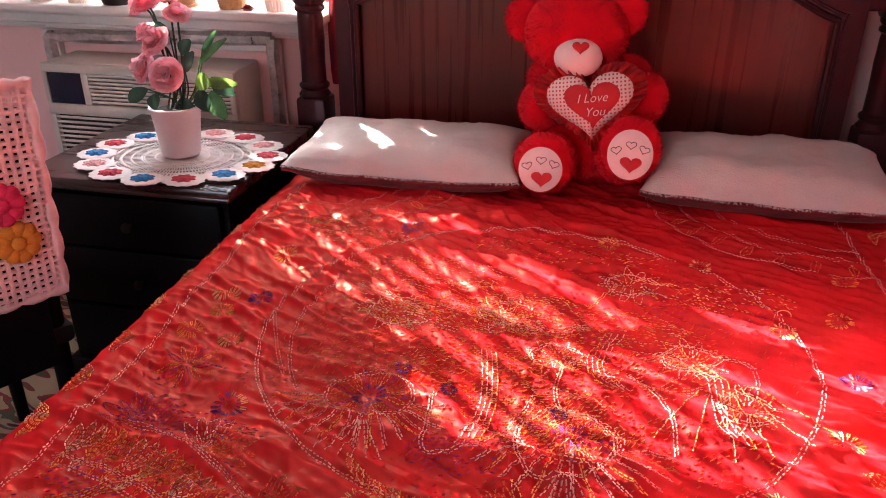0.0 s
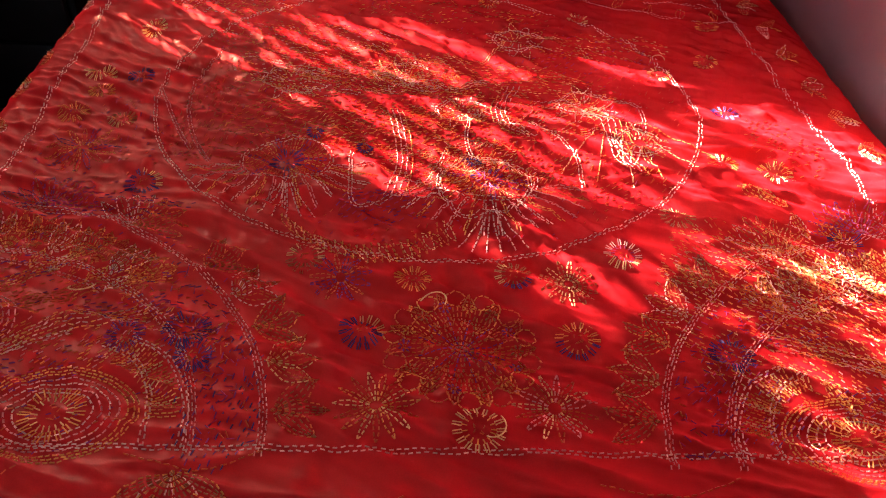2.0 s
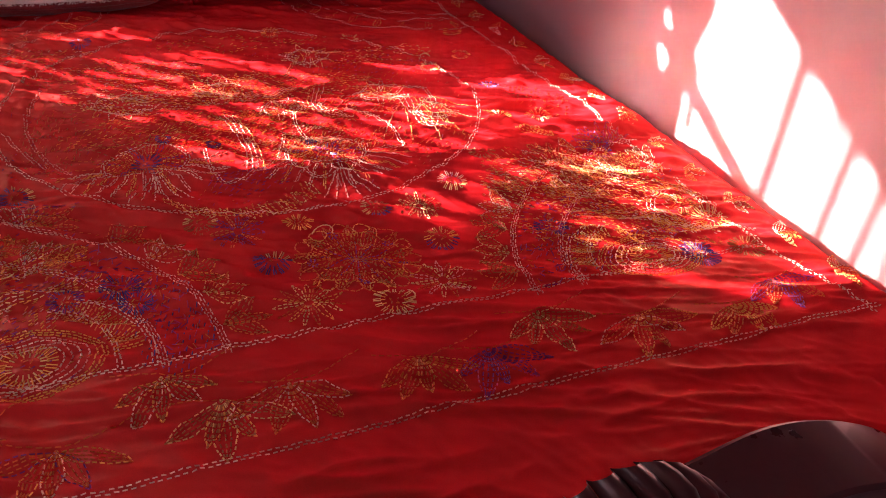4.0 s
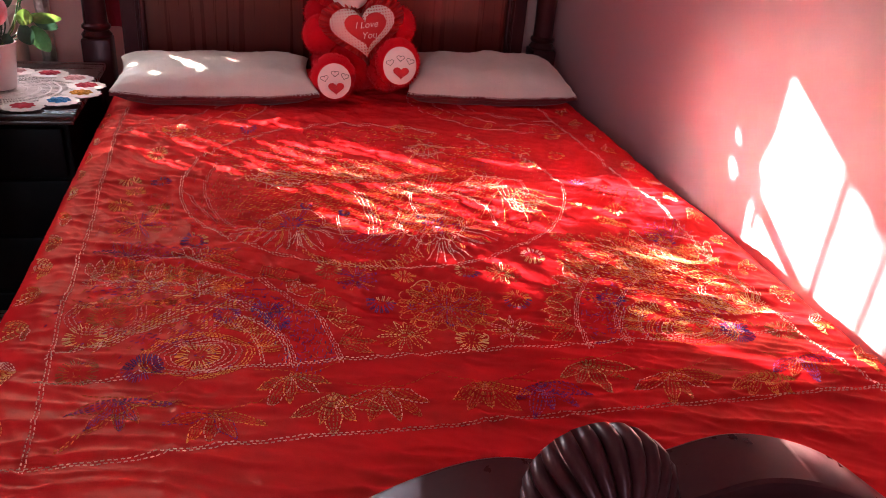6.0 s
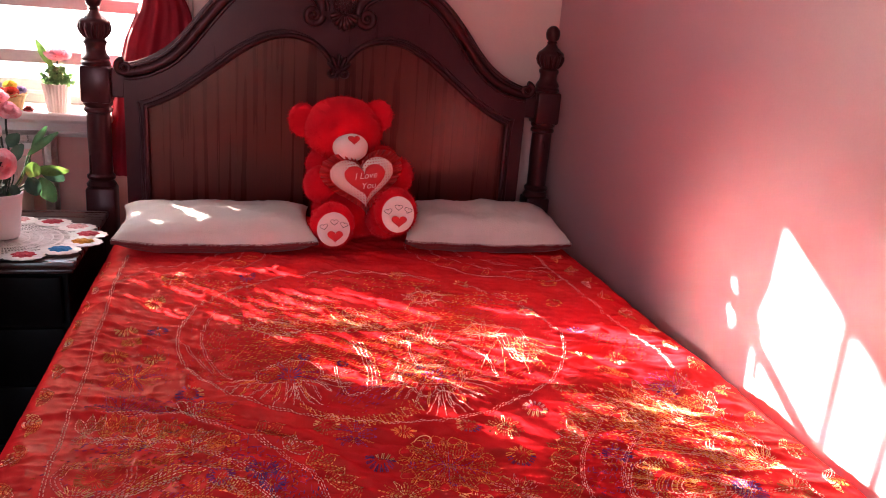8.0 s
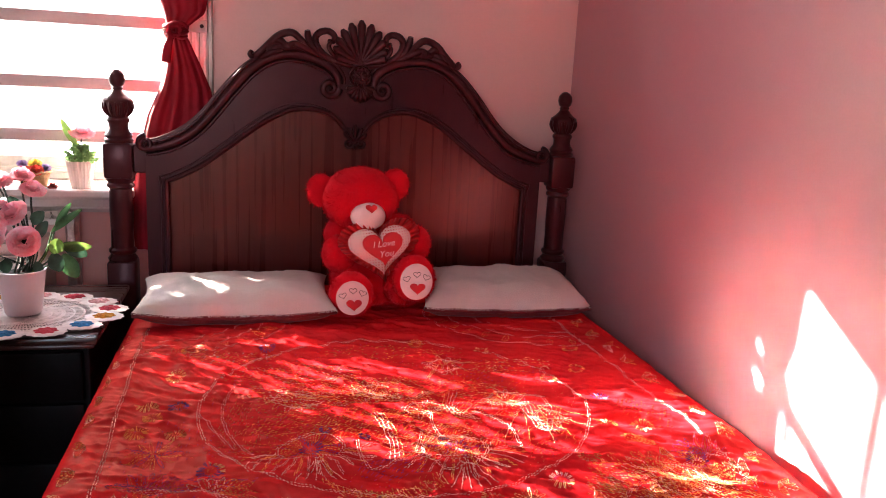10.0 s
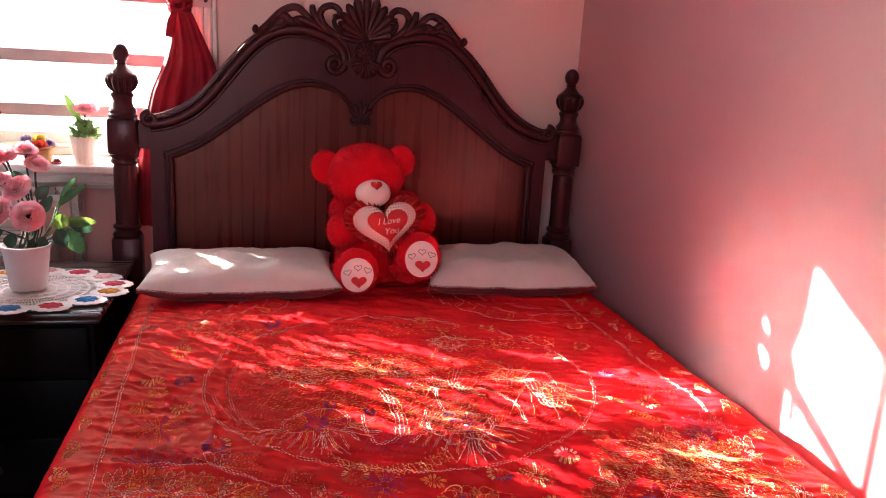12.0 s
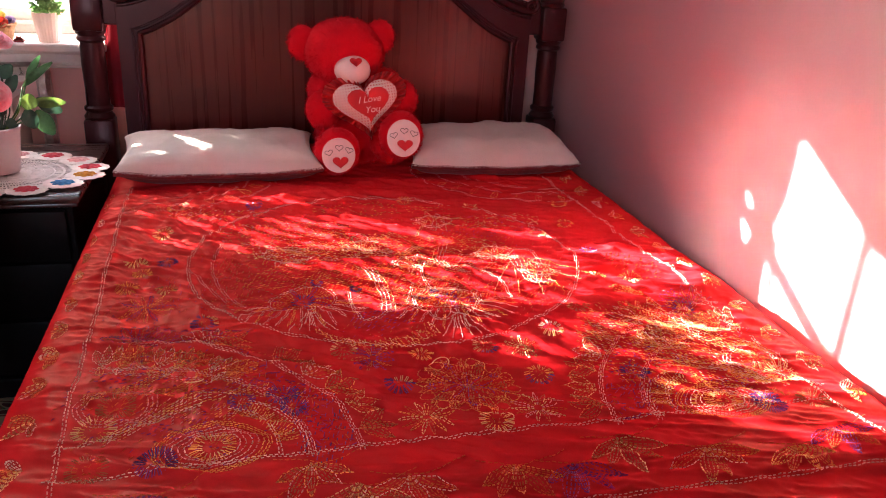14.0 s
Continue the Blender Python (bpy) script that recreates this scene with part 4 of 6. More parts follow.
for x, y, a in ((0.062, -1.76, -1.2), (-0.43, -1.56, -2.0), (0.44, -0.90, 1.2), (0.02, -1.57, 0.8)):
    pts = [(x + 0.03 * s * math.cos(a + 2.2 * s), y + 0.03 * s * math.sin(a + 2.2 * s), cloth(x, y) + 0.003 + 0.006 * math.sin(3.1 * s)) for s in np.linspace(0, 1, 9)]
    part("loose_thread", tube(bmesh.new(), pts, 0.0009, 5), LOOSE, bedspread, "straw-coloured loose thread end")

# pillows
FRINGE = random.Random(11)


def pillow(name, w, d, t, dent):
    """A pile pillow, white above and dark red below, half sizes w, d and thickness t."""
    top = thing(name, "plump white pile pillow with dark red underside on the bedspread", "pillow", group="bed pillows")
    n, k = 52, 34
    for upper in (True, False):
        bm = bmesh.new()
        rows = []
        for j in range(k + 1):
            v = -1 + 2 * j / k
            line = []
            for i in range(n + 1):
                u = -1 + 2 * i / n
                bulge = max(0.0, (1 - abs(u) ** 3.6)) ** 0.5 * max(0.0, (1 - abs(v) ** 2.8)) ** 0.5
                pin = 1 - 0.10 * (1 - abs(u) ** 2) * abs(v)
                pin2 = 1 - 0.07 * (1 - abs(v) ** 2) * abs(u)
                p = Vector((u * w * pin2, v * d * pin, 0))
                h = t * bulge
                seam = 0.03 + 0.018 * abs(u) ** 3 + 0.006 * noise.noise(Vector((u * 2.5, v, dent + 9)))
                if upper:
                    h += 0.011 * bulge * noise.noise(Vector((u * 3 + dent, v * 2, dent))) + 0.004 * bulge * noise.noise(Vector((u * 11, v * 7, dent)))
                    p.z = seam + h * 0.9 + 0.0025 * noise.noise(Vector((u * 40, v * 26, dent)))
                else:
                    p.z = seam - (0.05 + 0.018 * abs(u) ** 3) * bulge ** 0.7
                if abs(v) == 1 or abs(u) == 1:
                    p.z = seam
                line.append(bm.verts.new(p))
            rows.append(line)
        for a, b in zip(rows, rows[1:]):
            for i in range(n):
                bm.faces.new((a[i], a[i + 1], b[i + 1], b[i]))
        if not upper:
            # welt of dark pile that shows under the front seam
            pts = [(-w + 2 * w * i / 40, -d * (1 - 0.10 * (1 - (i / 20 - 1) ** 2)) + 0.006, 0.021 + 0.018 * abs(i / 20 - 1) ** 3 + 0.006 * noise.noise(Vector(((i / 20 - 1) * 2.5, -1, dent + 9)))) for i in range(41)]
            tube(bm, pts, [0.0085 + 0.002 * noise.noise(Vector((i * 0.9, dent, 5))) for i in range(41)], 8)
        part("cover" if upper else "underside", bm, PILE if upper else PILLOW_BACK, top, "white pile cover" if upper else "dark red pile underside", smooth=180)
    bm = bmesh.new()
    for i in range(400):
        u = FRINGE.uniform(-1, 1)
        y = -d * (1 - 0.10 * (1 - u * u)) - 0.003
        p = Vector((u * w, y, 0.03 + 0.018 * abs(u) ** 3 + 0.006 * noise.noise(Vector((u * 2.5, -1, dent + 9))) + FRINGE.uniform(-0.003, 0.003)))
        q = p + Vector((FRINGE.uniform(-0.003, 0.003), FRINGE.uniform(-0.005, -0.001), FRINGE.uniform(-0.003, -0.001)))
        bm.faces.new([bm.verts.new(c) for c in (p + Vector((0.0018, 0, 0)), p - Vector((0.0018, 0, 0)), q)])
    tagged(part("fringe", bm, PILE, top, "ragged edge of white pile"), kind="stuff")
    return top


pillow("pillow", 0.292, 0.165, 0.076, 1.3).matrix_world = pose(-0.388, -0.335, 0.624, 3, 0, 1.5)
pillow("pillow", 0.275, 0.165, 0.088, 4.1).matrix_world = pose(0.462, -0.325, 0.628, 4, 0, -2.5)


# ---- teddy bear ----
FUR = material("red_plush", (0.66, 0.004, 0.016), 0.85, vary=0.07, scale=30, grain=400, bump=0.6, depth=0.004, spec=0.1, sheen=0.08)
PLUSH_WHITE = material("white_plush", (0.80, 0.62, 0.60), 0.8, vary=0.04, scale=30, grain=400, bump=0.3, depth=0.002, sheen=0.3)
FELT_RED = material("red_felt", (0.55, 0.008, 0.015), 0.7, vary=0.06, scale=40, grain=500, bump=0.2, depth=0.001)
INK = material("dark_thread", (0.05, 0.015, 0.02), 0.7)
WHITE_THREAD = material("white_thread", (0.82, 0.70, 0.68), 0.6, vary=0.05)


def heart(n=40):
    """Outline of a heart, about 2 wide, round the origin."""
    out = []
    for k in range(n):
        t = 2 * math.pi * k / n
        out.append((math.sin(t) ** 3, (13 * math.cos(t) - 5 * math.cos(2 * t) - 2 * math.cos(3 * t) - math.cos(4 * t)) / 16 + 0.08))
    return out


def patch(bm, outline, m, lift, mi, puff=0.0, rings=6):
    """A flat or puffed patch with a given outline in the xy plane of m."""
    n = len(outline)
    prev = None
    for r in range(rings + 1):
        s = 1 - r / rings
        h = lift + puff * (1 - s ** 2.2) ** 0.6
        if r == rings:
            c = bm.verts.new(m @ Vector((0, 0, h)))
            for k in range(n):
                bm.faces.new((prev[k], prev[(k + 1) % n], c)).material_index = mi
            return
        ring = [bm.verts.new(m @ Vector((x * s, y * s, h))) for x, y in outline]
        if prev:
            for k in range(n):
                bm.faces.new((prev[k], prev[(k + 1) % n], ring[(k + 1) % n], ring[k])).material_index = mi
        prev = ring


bm = bmesh.new()
blobs = [((-0.002, -0.245, 0.962), (0.125, 0.105, 0.104)), ((0.035, -0.20, 0.745), (0.125, 0.105, 0.15)), ((0.035, -0.24, 0.69), (0.13, 0.12, 0.09)),
         ((-0.13, -0.225, 0.985), (0.045, 0.028, 0.054)), ((0.114, -0.225, 1.008), (0.047, 0.028, 0.052)),
         ((-0.072, -0.29, 0.79), (0.055, 0.06, 0.062)), ((-0.055, -0.22, 0.84), (0.06, 0.06, 0.06)), ((0.178, -0.29, 0.825), (0.05, 0.06, 0.058)), ((0.13, -0.22, 0.85), (0.06, 0.06, 0.06)),
         ((-0.045, -0.43, 0.692), (0.07, 0.06, 0.072)), ((-0.03, -0.34, 0.675), (0.065, 0.11, 0.062)), ((0.15, -0.43, 0.74), (0.068, 0.06, 0.076)), ((0.13, -0.34, 0.70), (0.065, 0.11, 0.068))]
for c, r in blobs:
    ball(bm, c, r, 32, rough=0.04)
ball(bm, (0.012, -0.34, 0.922), (0.056, 0.045, 0.045), 24, mi=1)
patch(bm, [(x * 0.019, y * 0.017) for x, y in heart()], pose(0.018, -0.375, 0.951, 58, 0, 4), 0.0, 2, 0.007)
for x in (-0.034, 0.068):
    ball(bm, (x - 0.006, -0.325, 0.955), (0.006, 0.006, 0.006), 10, mi=3)
shag = random.Random(5)
for i, (c, r) in enumerate(blobs):
    for _ in range(int(90000 * (r[0] * r[2] + r[0] * r[1]) * 3.0)):
        d = Vector((shag.gauss(0, 1), shag.gauss(0, 1), shag.gauss(0, 1))).normalized()
        p = Vector((c[0] + d.x * r[0], c[1] + d.y * r[1], c[2] + d.z * r[2]))
        if p.y > -0.1 or (p.y < -0.45 and ((p.x + 0.047) ** 2 + (p.z - 0.694) ** 2 < 0.0030 or (p.x - 0.149) ** 2 + (p.z - 0.744) ** 2 < 0.0033)) or any(j != i and sum(((p[k] - o[k]) / q[k]) ** 2 for k in range(3)) < 0.93 for j, (o, q) in enumerate(blobs)):
            continue
        nrm = Vector((d.x / r[0], d.y / r[1], d.z / r[2])).normalized()
        tip = p + (nrm * 0.0060 + Vector((shag.gauss(0, 1), shag.gauss(0, 1), shag.gauss(0, 1) - 0.5)) * 0.0024)
        side = nrm.cross(Vector((shag.gauss(0, 1), shag.gauss(0, 1), shag.gauss(0, 1)))).normalized() * 0.0011
        bm.faces.new([bm.verts.new(v) for v in (p - side - nrm * 0.002, p + side - nrm * 0.002, tip)])
H40 = heart()
for cx, cz, rx, rz, rx_deg in ((-0.047, 0.694, 0.05, 0.052, 80), (0.149, 0.744, 0.05, 0.056, 80)):
    m = pose(cx, -0.482, cz, rx_deg, 0, -6 if cx > 0 else 2)
    patch(bm, [(rx * math.cos(a), rz * math.sin(a)) for a in np.linspace(0, 2 * math.pi, 32, endpoint=False)], m, 0.004, 1, 0.008)
    patch(bm, [(x * 0.024, y * 0.02) for x, y in H40], m @ Matrix.Translation((0.004, -0.021, 0)), 0.012, 2, 0.002)
    for dx, dy, tilt in ((-0.03, 0.008, 0.25), (0.001, 0.022, 0), (0.03, 0.014, -0.3)):
        mm = m @ Matrix.Translation((dx, dy, 0.0128 if abs(dx) < 0.01 else 0.0122)) @ Matrix.Rotation(tilt, 4, "Z")
        pts = [mm @ Vector((x * 0.0115, y * 0.0095, 0)) for x, y in H40]
        tube(bm, pts + pts[:1], 0.0008, 5, mi=3)
# the seated bear rests on its seat and feet
tagged(part("teddy_bear", bm, [FUR, PLUSH_WHITE, FELT_RED, INK], smooth=60), "seated red plush teddy bear with white muzzle and soles", "teddy bear")

# heart cushion in its arms
gingham = bpy.data.materials.new("gingham")
gingham.use_nodes = True
nt = gingham.node_tree
co = nt.nodes.new("ShaderNodeTexCoord")
total = None
for axis in "XY":
    wv = nt.nodes.new("ShaderNodeTexWave")
    wv.bands_direction, wv.inputs["Scale"].default_value = axis, 38.0
    nt.links.new(co.outputs["Object"], wv.inputs["Vector"])
    st = nt.nodes.new("ShaderNodeMath")
    st.operation = "GREATER_THAN"
    st.inputs[1].default_value = 0.55
    nt.links.new(wv.outputs["Fac"], st.inputs[0])
    if total:
        add = nt.nodes.new("ShaderNodeMath")
        add.operation = "MULTIPLY"
        nt.links.new(total, add.inputs[0])
        nt.links.new(st.outputs[0], add.inputs[1])
        total = add.outputs[0]
    else:
        total = st.outputs[0]
rp = nt.nodes.new("ShaderNodeValToRGB")
rp.color_ramp.elements[0].color, rp.color_ramp.elements[1].color = (0.78, 0.60, 0.57, 1), (0.55, 0.08, 0.08, 1)
nt.links.new(total, rp.inputs[0])
nt.links.new(rp.outputs[0], nt.nodes["Principled BSDF"].inputs["Base Color"])
nt.nodes["Principled BSDF"].inputs["Roughness"].default_value = 0.75

cushion = thing("heart_cushion", "red and white ruffled heart cushion held by the bear", "cushion")
cushion.matrix_world = pose(0.05, -0.382, 0.824, 80, 0, -4) @ Matrix.Rotation(radians(9), 4, "Z") @ Matrix.Scale(1.04, 4)
bm = bmesh.new()
patch(bm, [(x * 0.096, y * 0.082) for x, y in H40], Matrix.Identity(4), 0.0, 0, 0.032, 10)
patch(bm, [(x * 0.096, y * 0.082) for x, y in H40], Matrix.Diagonal((1, 1, -1, 1)), 0.0, 0, 0.028, 8)
part("cushion_body", bm, gingham, cushion, "pink and white checked heart", smooth=60)
bm = bmesh.new()
patch(bm, [(x * 0.062, y * 0.056 + 0.002) for x, y in H40], Matrix.Translation((0.006, 0, 0.0125)), 0.012, 0, 0.0105, 8)
part("heart_patch", bm, FELT_RED, cushion, "red felt heart patch", smooth=60)
bm = bmesh.new()
n = 260
rows = []
for k in range(n + 1):
    t = 2 * math.pi * k / n
    hx, hy = math.sin(t) ** 3, (13 * math.cos(t) - 5 * math.cos(2 * t) - 2 * math.cos(3 * t) - math.cos(4 * t)) / 16 + 0.08
    f = 1.33 + 0.04 * noise.noise(Vector((k * 0.2, 0, 0)))
    rip = 0.012 * math.sin(t * 46 + 2 * noise.noise(Vector((k * 0.1, 2, 0))))
    rows.append([bm.verts.new((hx * 0.094, hy * 0.080, 0.0)), bm.verts.new((hx * 0.094 * (1 + f) / 2, hy * 0.08 * (1 + f) / 2, rip * 0.7 + 0.004)), bm.verts.new((hx * 0.094 * f, hy * 0.080 * f, rip - 0.004))])
for a, b in zip(rows, rows[1:]):
    for k in range(2):
        bm.faces.new((a[k], a[k + 1], b[k + 1], b[k]))
bmesh.ops.solidify(bm, geom=list(bm.faces), thickness=0.001)
part("ruffle", bm, material("red_satin", (0.75, 0.016, 0.02), 0.5, vary=0.1, sheen=0.2), cushion, "gathered red satin ruffle", smooth=60)


def lettering(text, size, m, mat, parent, deep=0.0008, shear=0.3):
    cu = bpy.data.curves.new("lettering", "FONT")
    cu.body, cu.size, cu.extrude, cu.shear, cu.align_x = text, size, deep, shear, "CENTER"
    cu.offset = -0.0003
    tmp = bpy.data.objects.new("lettering", cu)
    scene.collection.objects.link(tmp)
    me = bpy.data.meshes.new_from_object(tmp.evaluated_get(bpy.context.evaluated_depsgraph_get()))
    bpy.data.objects.remove(tmp)
    me.materials.append(mat)
    ob = new("lettering", me)
    ob.parent, ob.matrix_basis = parent, m
    ob["label"] = "white embroidered lettering"
    return ob


lettering("I Love", 0.027, Matrix.Translation((0.008, 0.008, 0.0362)), WHITE_THREAD, cushion)
lettering("You", 0.027, Matrix.Translation((0.012, -0.022, 0.0358)), WHITE_THREAD, cushion)


# ---- floor and rug ----
slab("floor", "dark wooden floor under the rug", "floor", (LX, WX, BY, WY, -0.1, 0.0), mat=BLACKWOOD)
RUG = bpy.data.materials.new("patterned_rug")
RUG.use_nodes = True
nt = RUG.node_tree
co = nt.nodes.new("ShaderNodeTexCoord")
vo = nt.nodes.new("ShaderNodeTexVoronoi")
vo.inputs["Scale"].default_value = 11.0
wv = nt.nodes.new("ShaderNodeTexWave")
wv.wave_type, wv.inputs["Scale"].default_value, wv.inputs["Distortion"].default_value = "RINGS", 5.0, 9.0
no = nt.nodes.new("ShaderNodeTexNoise")
no.inputs["Scale"].default_value = 400.0
for n in (vo, wv, no):
    nt.links.new(co.outputs["Object"], n.inputs["Vector"])
rp = nt.nodes.new("ShaderNodeValToRGB")
rp.color_ramp.interpolation = "CONSTANT"
rp.color_ramp.elements[0].color, rp.color_ramp.elements[1].color = (0.06, 0.01, 0.01, 1), (0.26, 0.19, 0.13, 1)
rp.color_ramp.elements[1].position = 0.42
for pos, c in ((0.6, (0.05, 0.07, 0.03, 1)), (0.7, (0.16, 0.02, 0.02, 1)), (0.85, (0.33, 0.24, 0.15, 1))):
    rp.color_ramp.elements.new(pos).color = c
mx = nt.nodes.new("ShaderNodeMath")
mx.operation = "MULTIPLY_ADD"
mx.inputs[1].default_value = 0.5
nt.links.new(wv.outputs["Fac"], mx.inputs[0])
nt.links.new(vo.outputs["Distance"], mx.inputs[2])
nt.links.new(mx.outputs[0], rp.inputs[0])
nt.links.new(rp.outputs[0], nt.nodes["Principled BSDF"].inputs["Base Color"])
nt.nodes["Principled BSDF"].inputs["Roughness"].default_value = 0.95
bp = nt.nodes.new("ShaderNodeBump")
bp.inputs["Strength"].default_value, bp.inputs["Distance"].default_value = 0.5, 0.004
nt.links.new(no.outputs["Fac"], bp.inputs["Height"])
nt.links.new(bp.outputs[0], nt.nodes["Principled BSDF"].inputs["Normal"])
bm = bmesh.new()
box(bm, -2.4, 0.6, -3.6, -0.12, 0.0, 0.012, 0.005)
tagged(part("rug", bm, RUG), "cream and dark red patterned rug on the floor", "rug")

# ---- window ----
window = thing("window_1", "bright white-framed window with deep sill above the air conditioner", "window", kind="structure")
bm = bmesh.new()
box(bm, WIN_L - 0.12, -0.745, 0.035, WY - 0.002, SILL - 0.028, SILL, 0.008)
box(bm, WIN_L + 0.001, WIN_R - 0.001, WY - 0.001, WY + 0.2, SILL - 0.028, SILL)
part("window_sill", bm, TRIM, window)
bm = bmesh.new()
box(bm, WIN_L - 0.10, -0.745, WY - 0.022, WY - 0.001, SILL - 0.095, SILL - 0.028, 0.004)
tube(bm, [(WIN_L - 0.10, WY - 0.024, SILL - 0.04), (-0.745, WY - 0.024, SILL - 0.04)], 0.009, 8)
tube(bm, [(WIN_L - 0.10, WY - 0.022, SILL - 0.082), (-0.745, WY - 0.022, SILL - 0.082)], 0.006, 8)
part("apron", bm, TRIM, window)
for x0, x1 in ((WIN_L - 0.1, WIN_L), (WIN_R, WIN_R + 0.1)):
    bm = bmesh.new()
    box(bm, x0, x1, WY - 0.02, WY - 0.001, SILL, HEAD + 0.1, 0.004)
    for k in range(3):
        x = x0 + 0.022 + 0.028 * k
        tube(bm, [(x, WY - 0.02, SILL), (x, WY - 0.02, HEAD + 0.1)], 0.008, 8)
    part("casing", bm, TRIM, window)
bm = bmesh.new()
box(bm, WIN_L, WIN_R, WY - 0.02, WY - 0.001, HEAD, HEAD + 0.1, 0.004)
part("casing", bm, TRIM, window)
for x0, x1, z0, z1 in ((WIN_L, WIN_R, SILL, SILL + 0.085), (WIN_L, WIN_R, HEAD - 0.035, HEAD), (WIN_L, WIN_L + 0.035, SILL + 0.085, HEAD - 0.035), (WIN_R - 0.035, WIN_R, SILL + 0.085, HEAD - 0.035)):
    bm = bmesh.new()
    box(bm, x0, x1, 0.285, 0.325, z0, z1, 0.004)
    if z1 < 1.1:
        box(bm, x0, x1, 0.275, 0.287, z0 + 0.03, z0 + 0.045, 0.003)
    part("sash_rail", bm, SASH, window)
glass = bpy.data.materials.new("pane_glass")
glass.use_nodes = True
gb = glass.node_tree.nodes["Principled BSDF"]
gb.inputs["Transmission Weight"].default_value, gb.inputs["Roughness"].default_value, gb.inputs["IOR"].default_value = 1.0, 0.0, 1.05
bm = bmesh.new()
box(bm, WIN_L + 0.036, WIN_R - 0.036, 0.303, 0.306, SILL + 0.086, HEAD - 0.036)
pane = part("pane", bm, glass, window)
pane.visible_shadow = False

# unseen window frame, added round the fill lamp's opening
added_window = thing("added_window", "unseen white-framed window added opposite the bed for fill light", "window", kind="structure")
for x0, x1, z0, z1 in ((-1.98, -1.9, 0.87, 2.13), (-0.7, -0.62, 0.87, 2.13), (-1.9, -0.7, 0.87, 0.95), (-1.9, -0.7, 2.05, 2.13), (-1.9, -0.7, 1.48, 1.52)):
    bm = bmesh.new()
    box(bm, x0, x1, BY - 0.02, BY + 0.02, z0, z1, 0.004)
    part("window_frame", bm, TRIM, added_window)

guard = thing("window_guard", "white enamelled safety bars fixed across the window casing", "window guard")
for z in (1.104, 1.282, 1.492):
    bm = bmesh.new()
    box(bm, WIN_L - 0.07, WIN_R + 0.085, 0.122, 0.146, z - 0.021, z + 0.021, 0.005)
    bar = part("bar", bm, METAL_WHITE, guard, smooth=True)
    for x in (WIN_L - 0.05, WIN_R + 0.066):
        bm = bmesh.new()
        lathe(bm, [(0.0, 0.0), (0.007, 0.0), (0.006, 0.004), (0.0, 0.005)], n=10, m=pose(x, 0.1225, z, 90))
        part("screw", bm, INK, bar, "dark screw head", smooth=True)

# ---- curtain ----
curtain = thing("curtain", "dark red curtain gathered and knotted beside the window", "curtain")
bm = bmesh.new()
SHAPE = [(1.98, -0.585, 0.09, 0.03), (1.75, -0.585, 0.075, 0.03), (1.6, -0.575, 0.085, 0.028), (1.53, -0.572, 0.066, 0.026), (1.473, -0.600, 0.026, 0.024), (1.44, -0.592, 0.036, 0.026), (1.35, -0.576, 0.060, 0.03), (1.28, -0.572, 0.084, 0.032),
         (1.18, -0.586, 0.114, 0.032), (1.10, -0.602, 0.12, 0.03), (1.0, -0.626, 0.118, 0.028), (0.88, -0.642, 0.112, 0.026), (0.76, -0.652, 0.104, 0.024), (0.72, -0.652, 0.10, 0.022)]
rows = []
for z in np.linspace(1.98, 0.72, 90):
    i = next(k for k in range(len(SHAPE) - 1) if SHAPE[k + 1][0] <= z + 1e-9)
    s = (SHAPE[i][0] - z) / (SHAPE[i][0] - SHAPE[i + 1][0])
    cx, hw, dp = (SHAPE[i][k] + (SHAPE[i + 1][k] - SHAPE[i][k]) * s for k in (1, 2, 3))
    ring = []
    for k in range(120):
        a = 2 * math.pi * k / 120
        tie = min(abs(z - 1.473) / 0.25, 1)
        pl = 1 + (0.10 + 0.30 * tie) * (0.6 * math.sin(9 * a + 1.5 * math.sin(z * 4)) + 0.4 * math.sin(15 * a + 3 * z)) * (0.35 + 0.65 * abs(math.sin(a)))
        ring.append(bm.verts.new((cx + hw * math.cos(a) * (1 + 0.05 * noise.noise(Vector((a, z * 6, 0)))), 0.083 + dp * math.sin(a) * pl, z)))
    rows.append(ring)
for a, b in zip(rows, rows[1:]):
    for k in range(120):
        bm.faces.new((a[k], a[(k + 1) % 120], b[(k + 1) % 120], b[k]))
part("drape", bm, CURTAIN, curtain, smooth=180)
bm = bmesh.new()
for k in range(5):
    pts = [(-0.600 + (0.032 + 0.004 * math.sin(k * 2)) * math.cos(a), 0.083 + 0.034 * math.sin(a), 1.456 + 0.008 * k + 0.008 * math.sin(a * 2 + k)) for a in np.linspace(0, 2 * math.pi, 20)]
    tube(bm, pts, 0.0075, 8)
part("knot", bm, CURTAIN, curtain, "twisted knot of red cloth", smooth=60)
bm = bmesh.new()
tube(bm, [(-1.85, 0.083, 1.985), (-0.42, 0.083, 1.985)], 0.011, 12)
for x in (-1.8, -0.47):
    tube(bm, [(x, 0.083, 1.985), (x, 0.172, 1.985)], 0.008, 8)
part("curtain_rod", bm, BLACKWOOD, curtain, "dark curtain rod", smooth=True)

# ---- air conditioner ----
AC_CREAM = material("cream_plastic", (0.58, 0.50, 0.44), 0.45, vary=0.06, scale=10, grain=150, bump=0.08)
AC_DARK = material("grille_shade", (0.02, 0.018, 0.02), 0.7)
FOIL = material("silver_foil", (0.55, 0.48, 0.46), 0.3, metal=0.7, vary=0.2, scale=25, grain=90, bump=0.9, depth=0.01)
ac = thing("air_conditioner", "cream wall air conditioner with louvred grilles and dark display", "air conditioner")
AX0, AX1, AZ0, AZ1, AY = -1.70, -1.03, 0.36, 0.762, -0.01
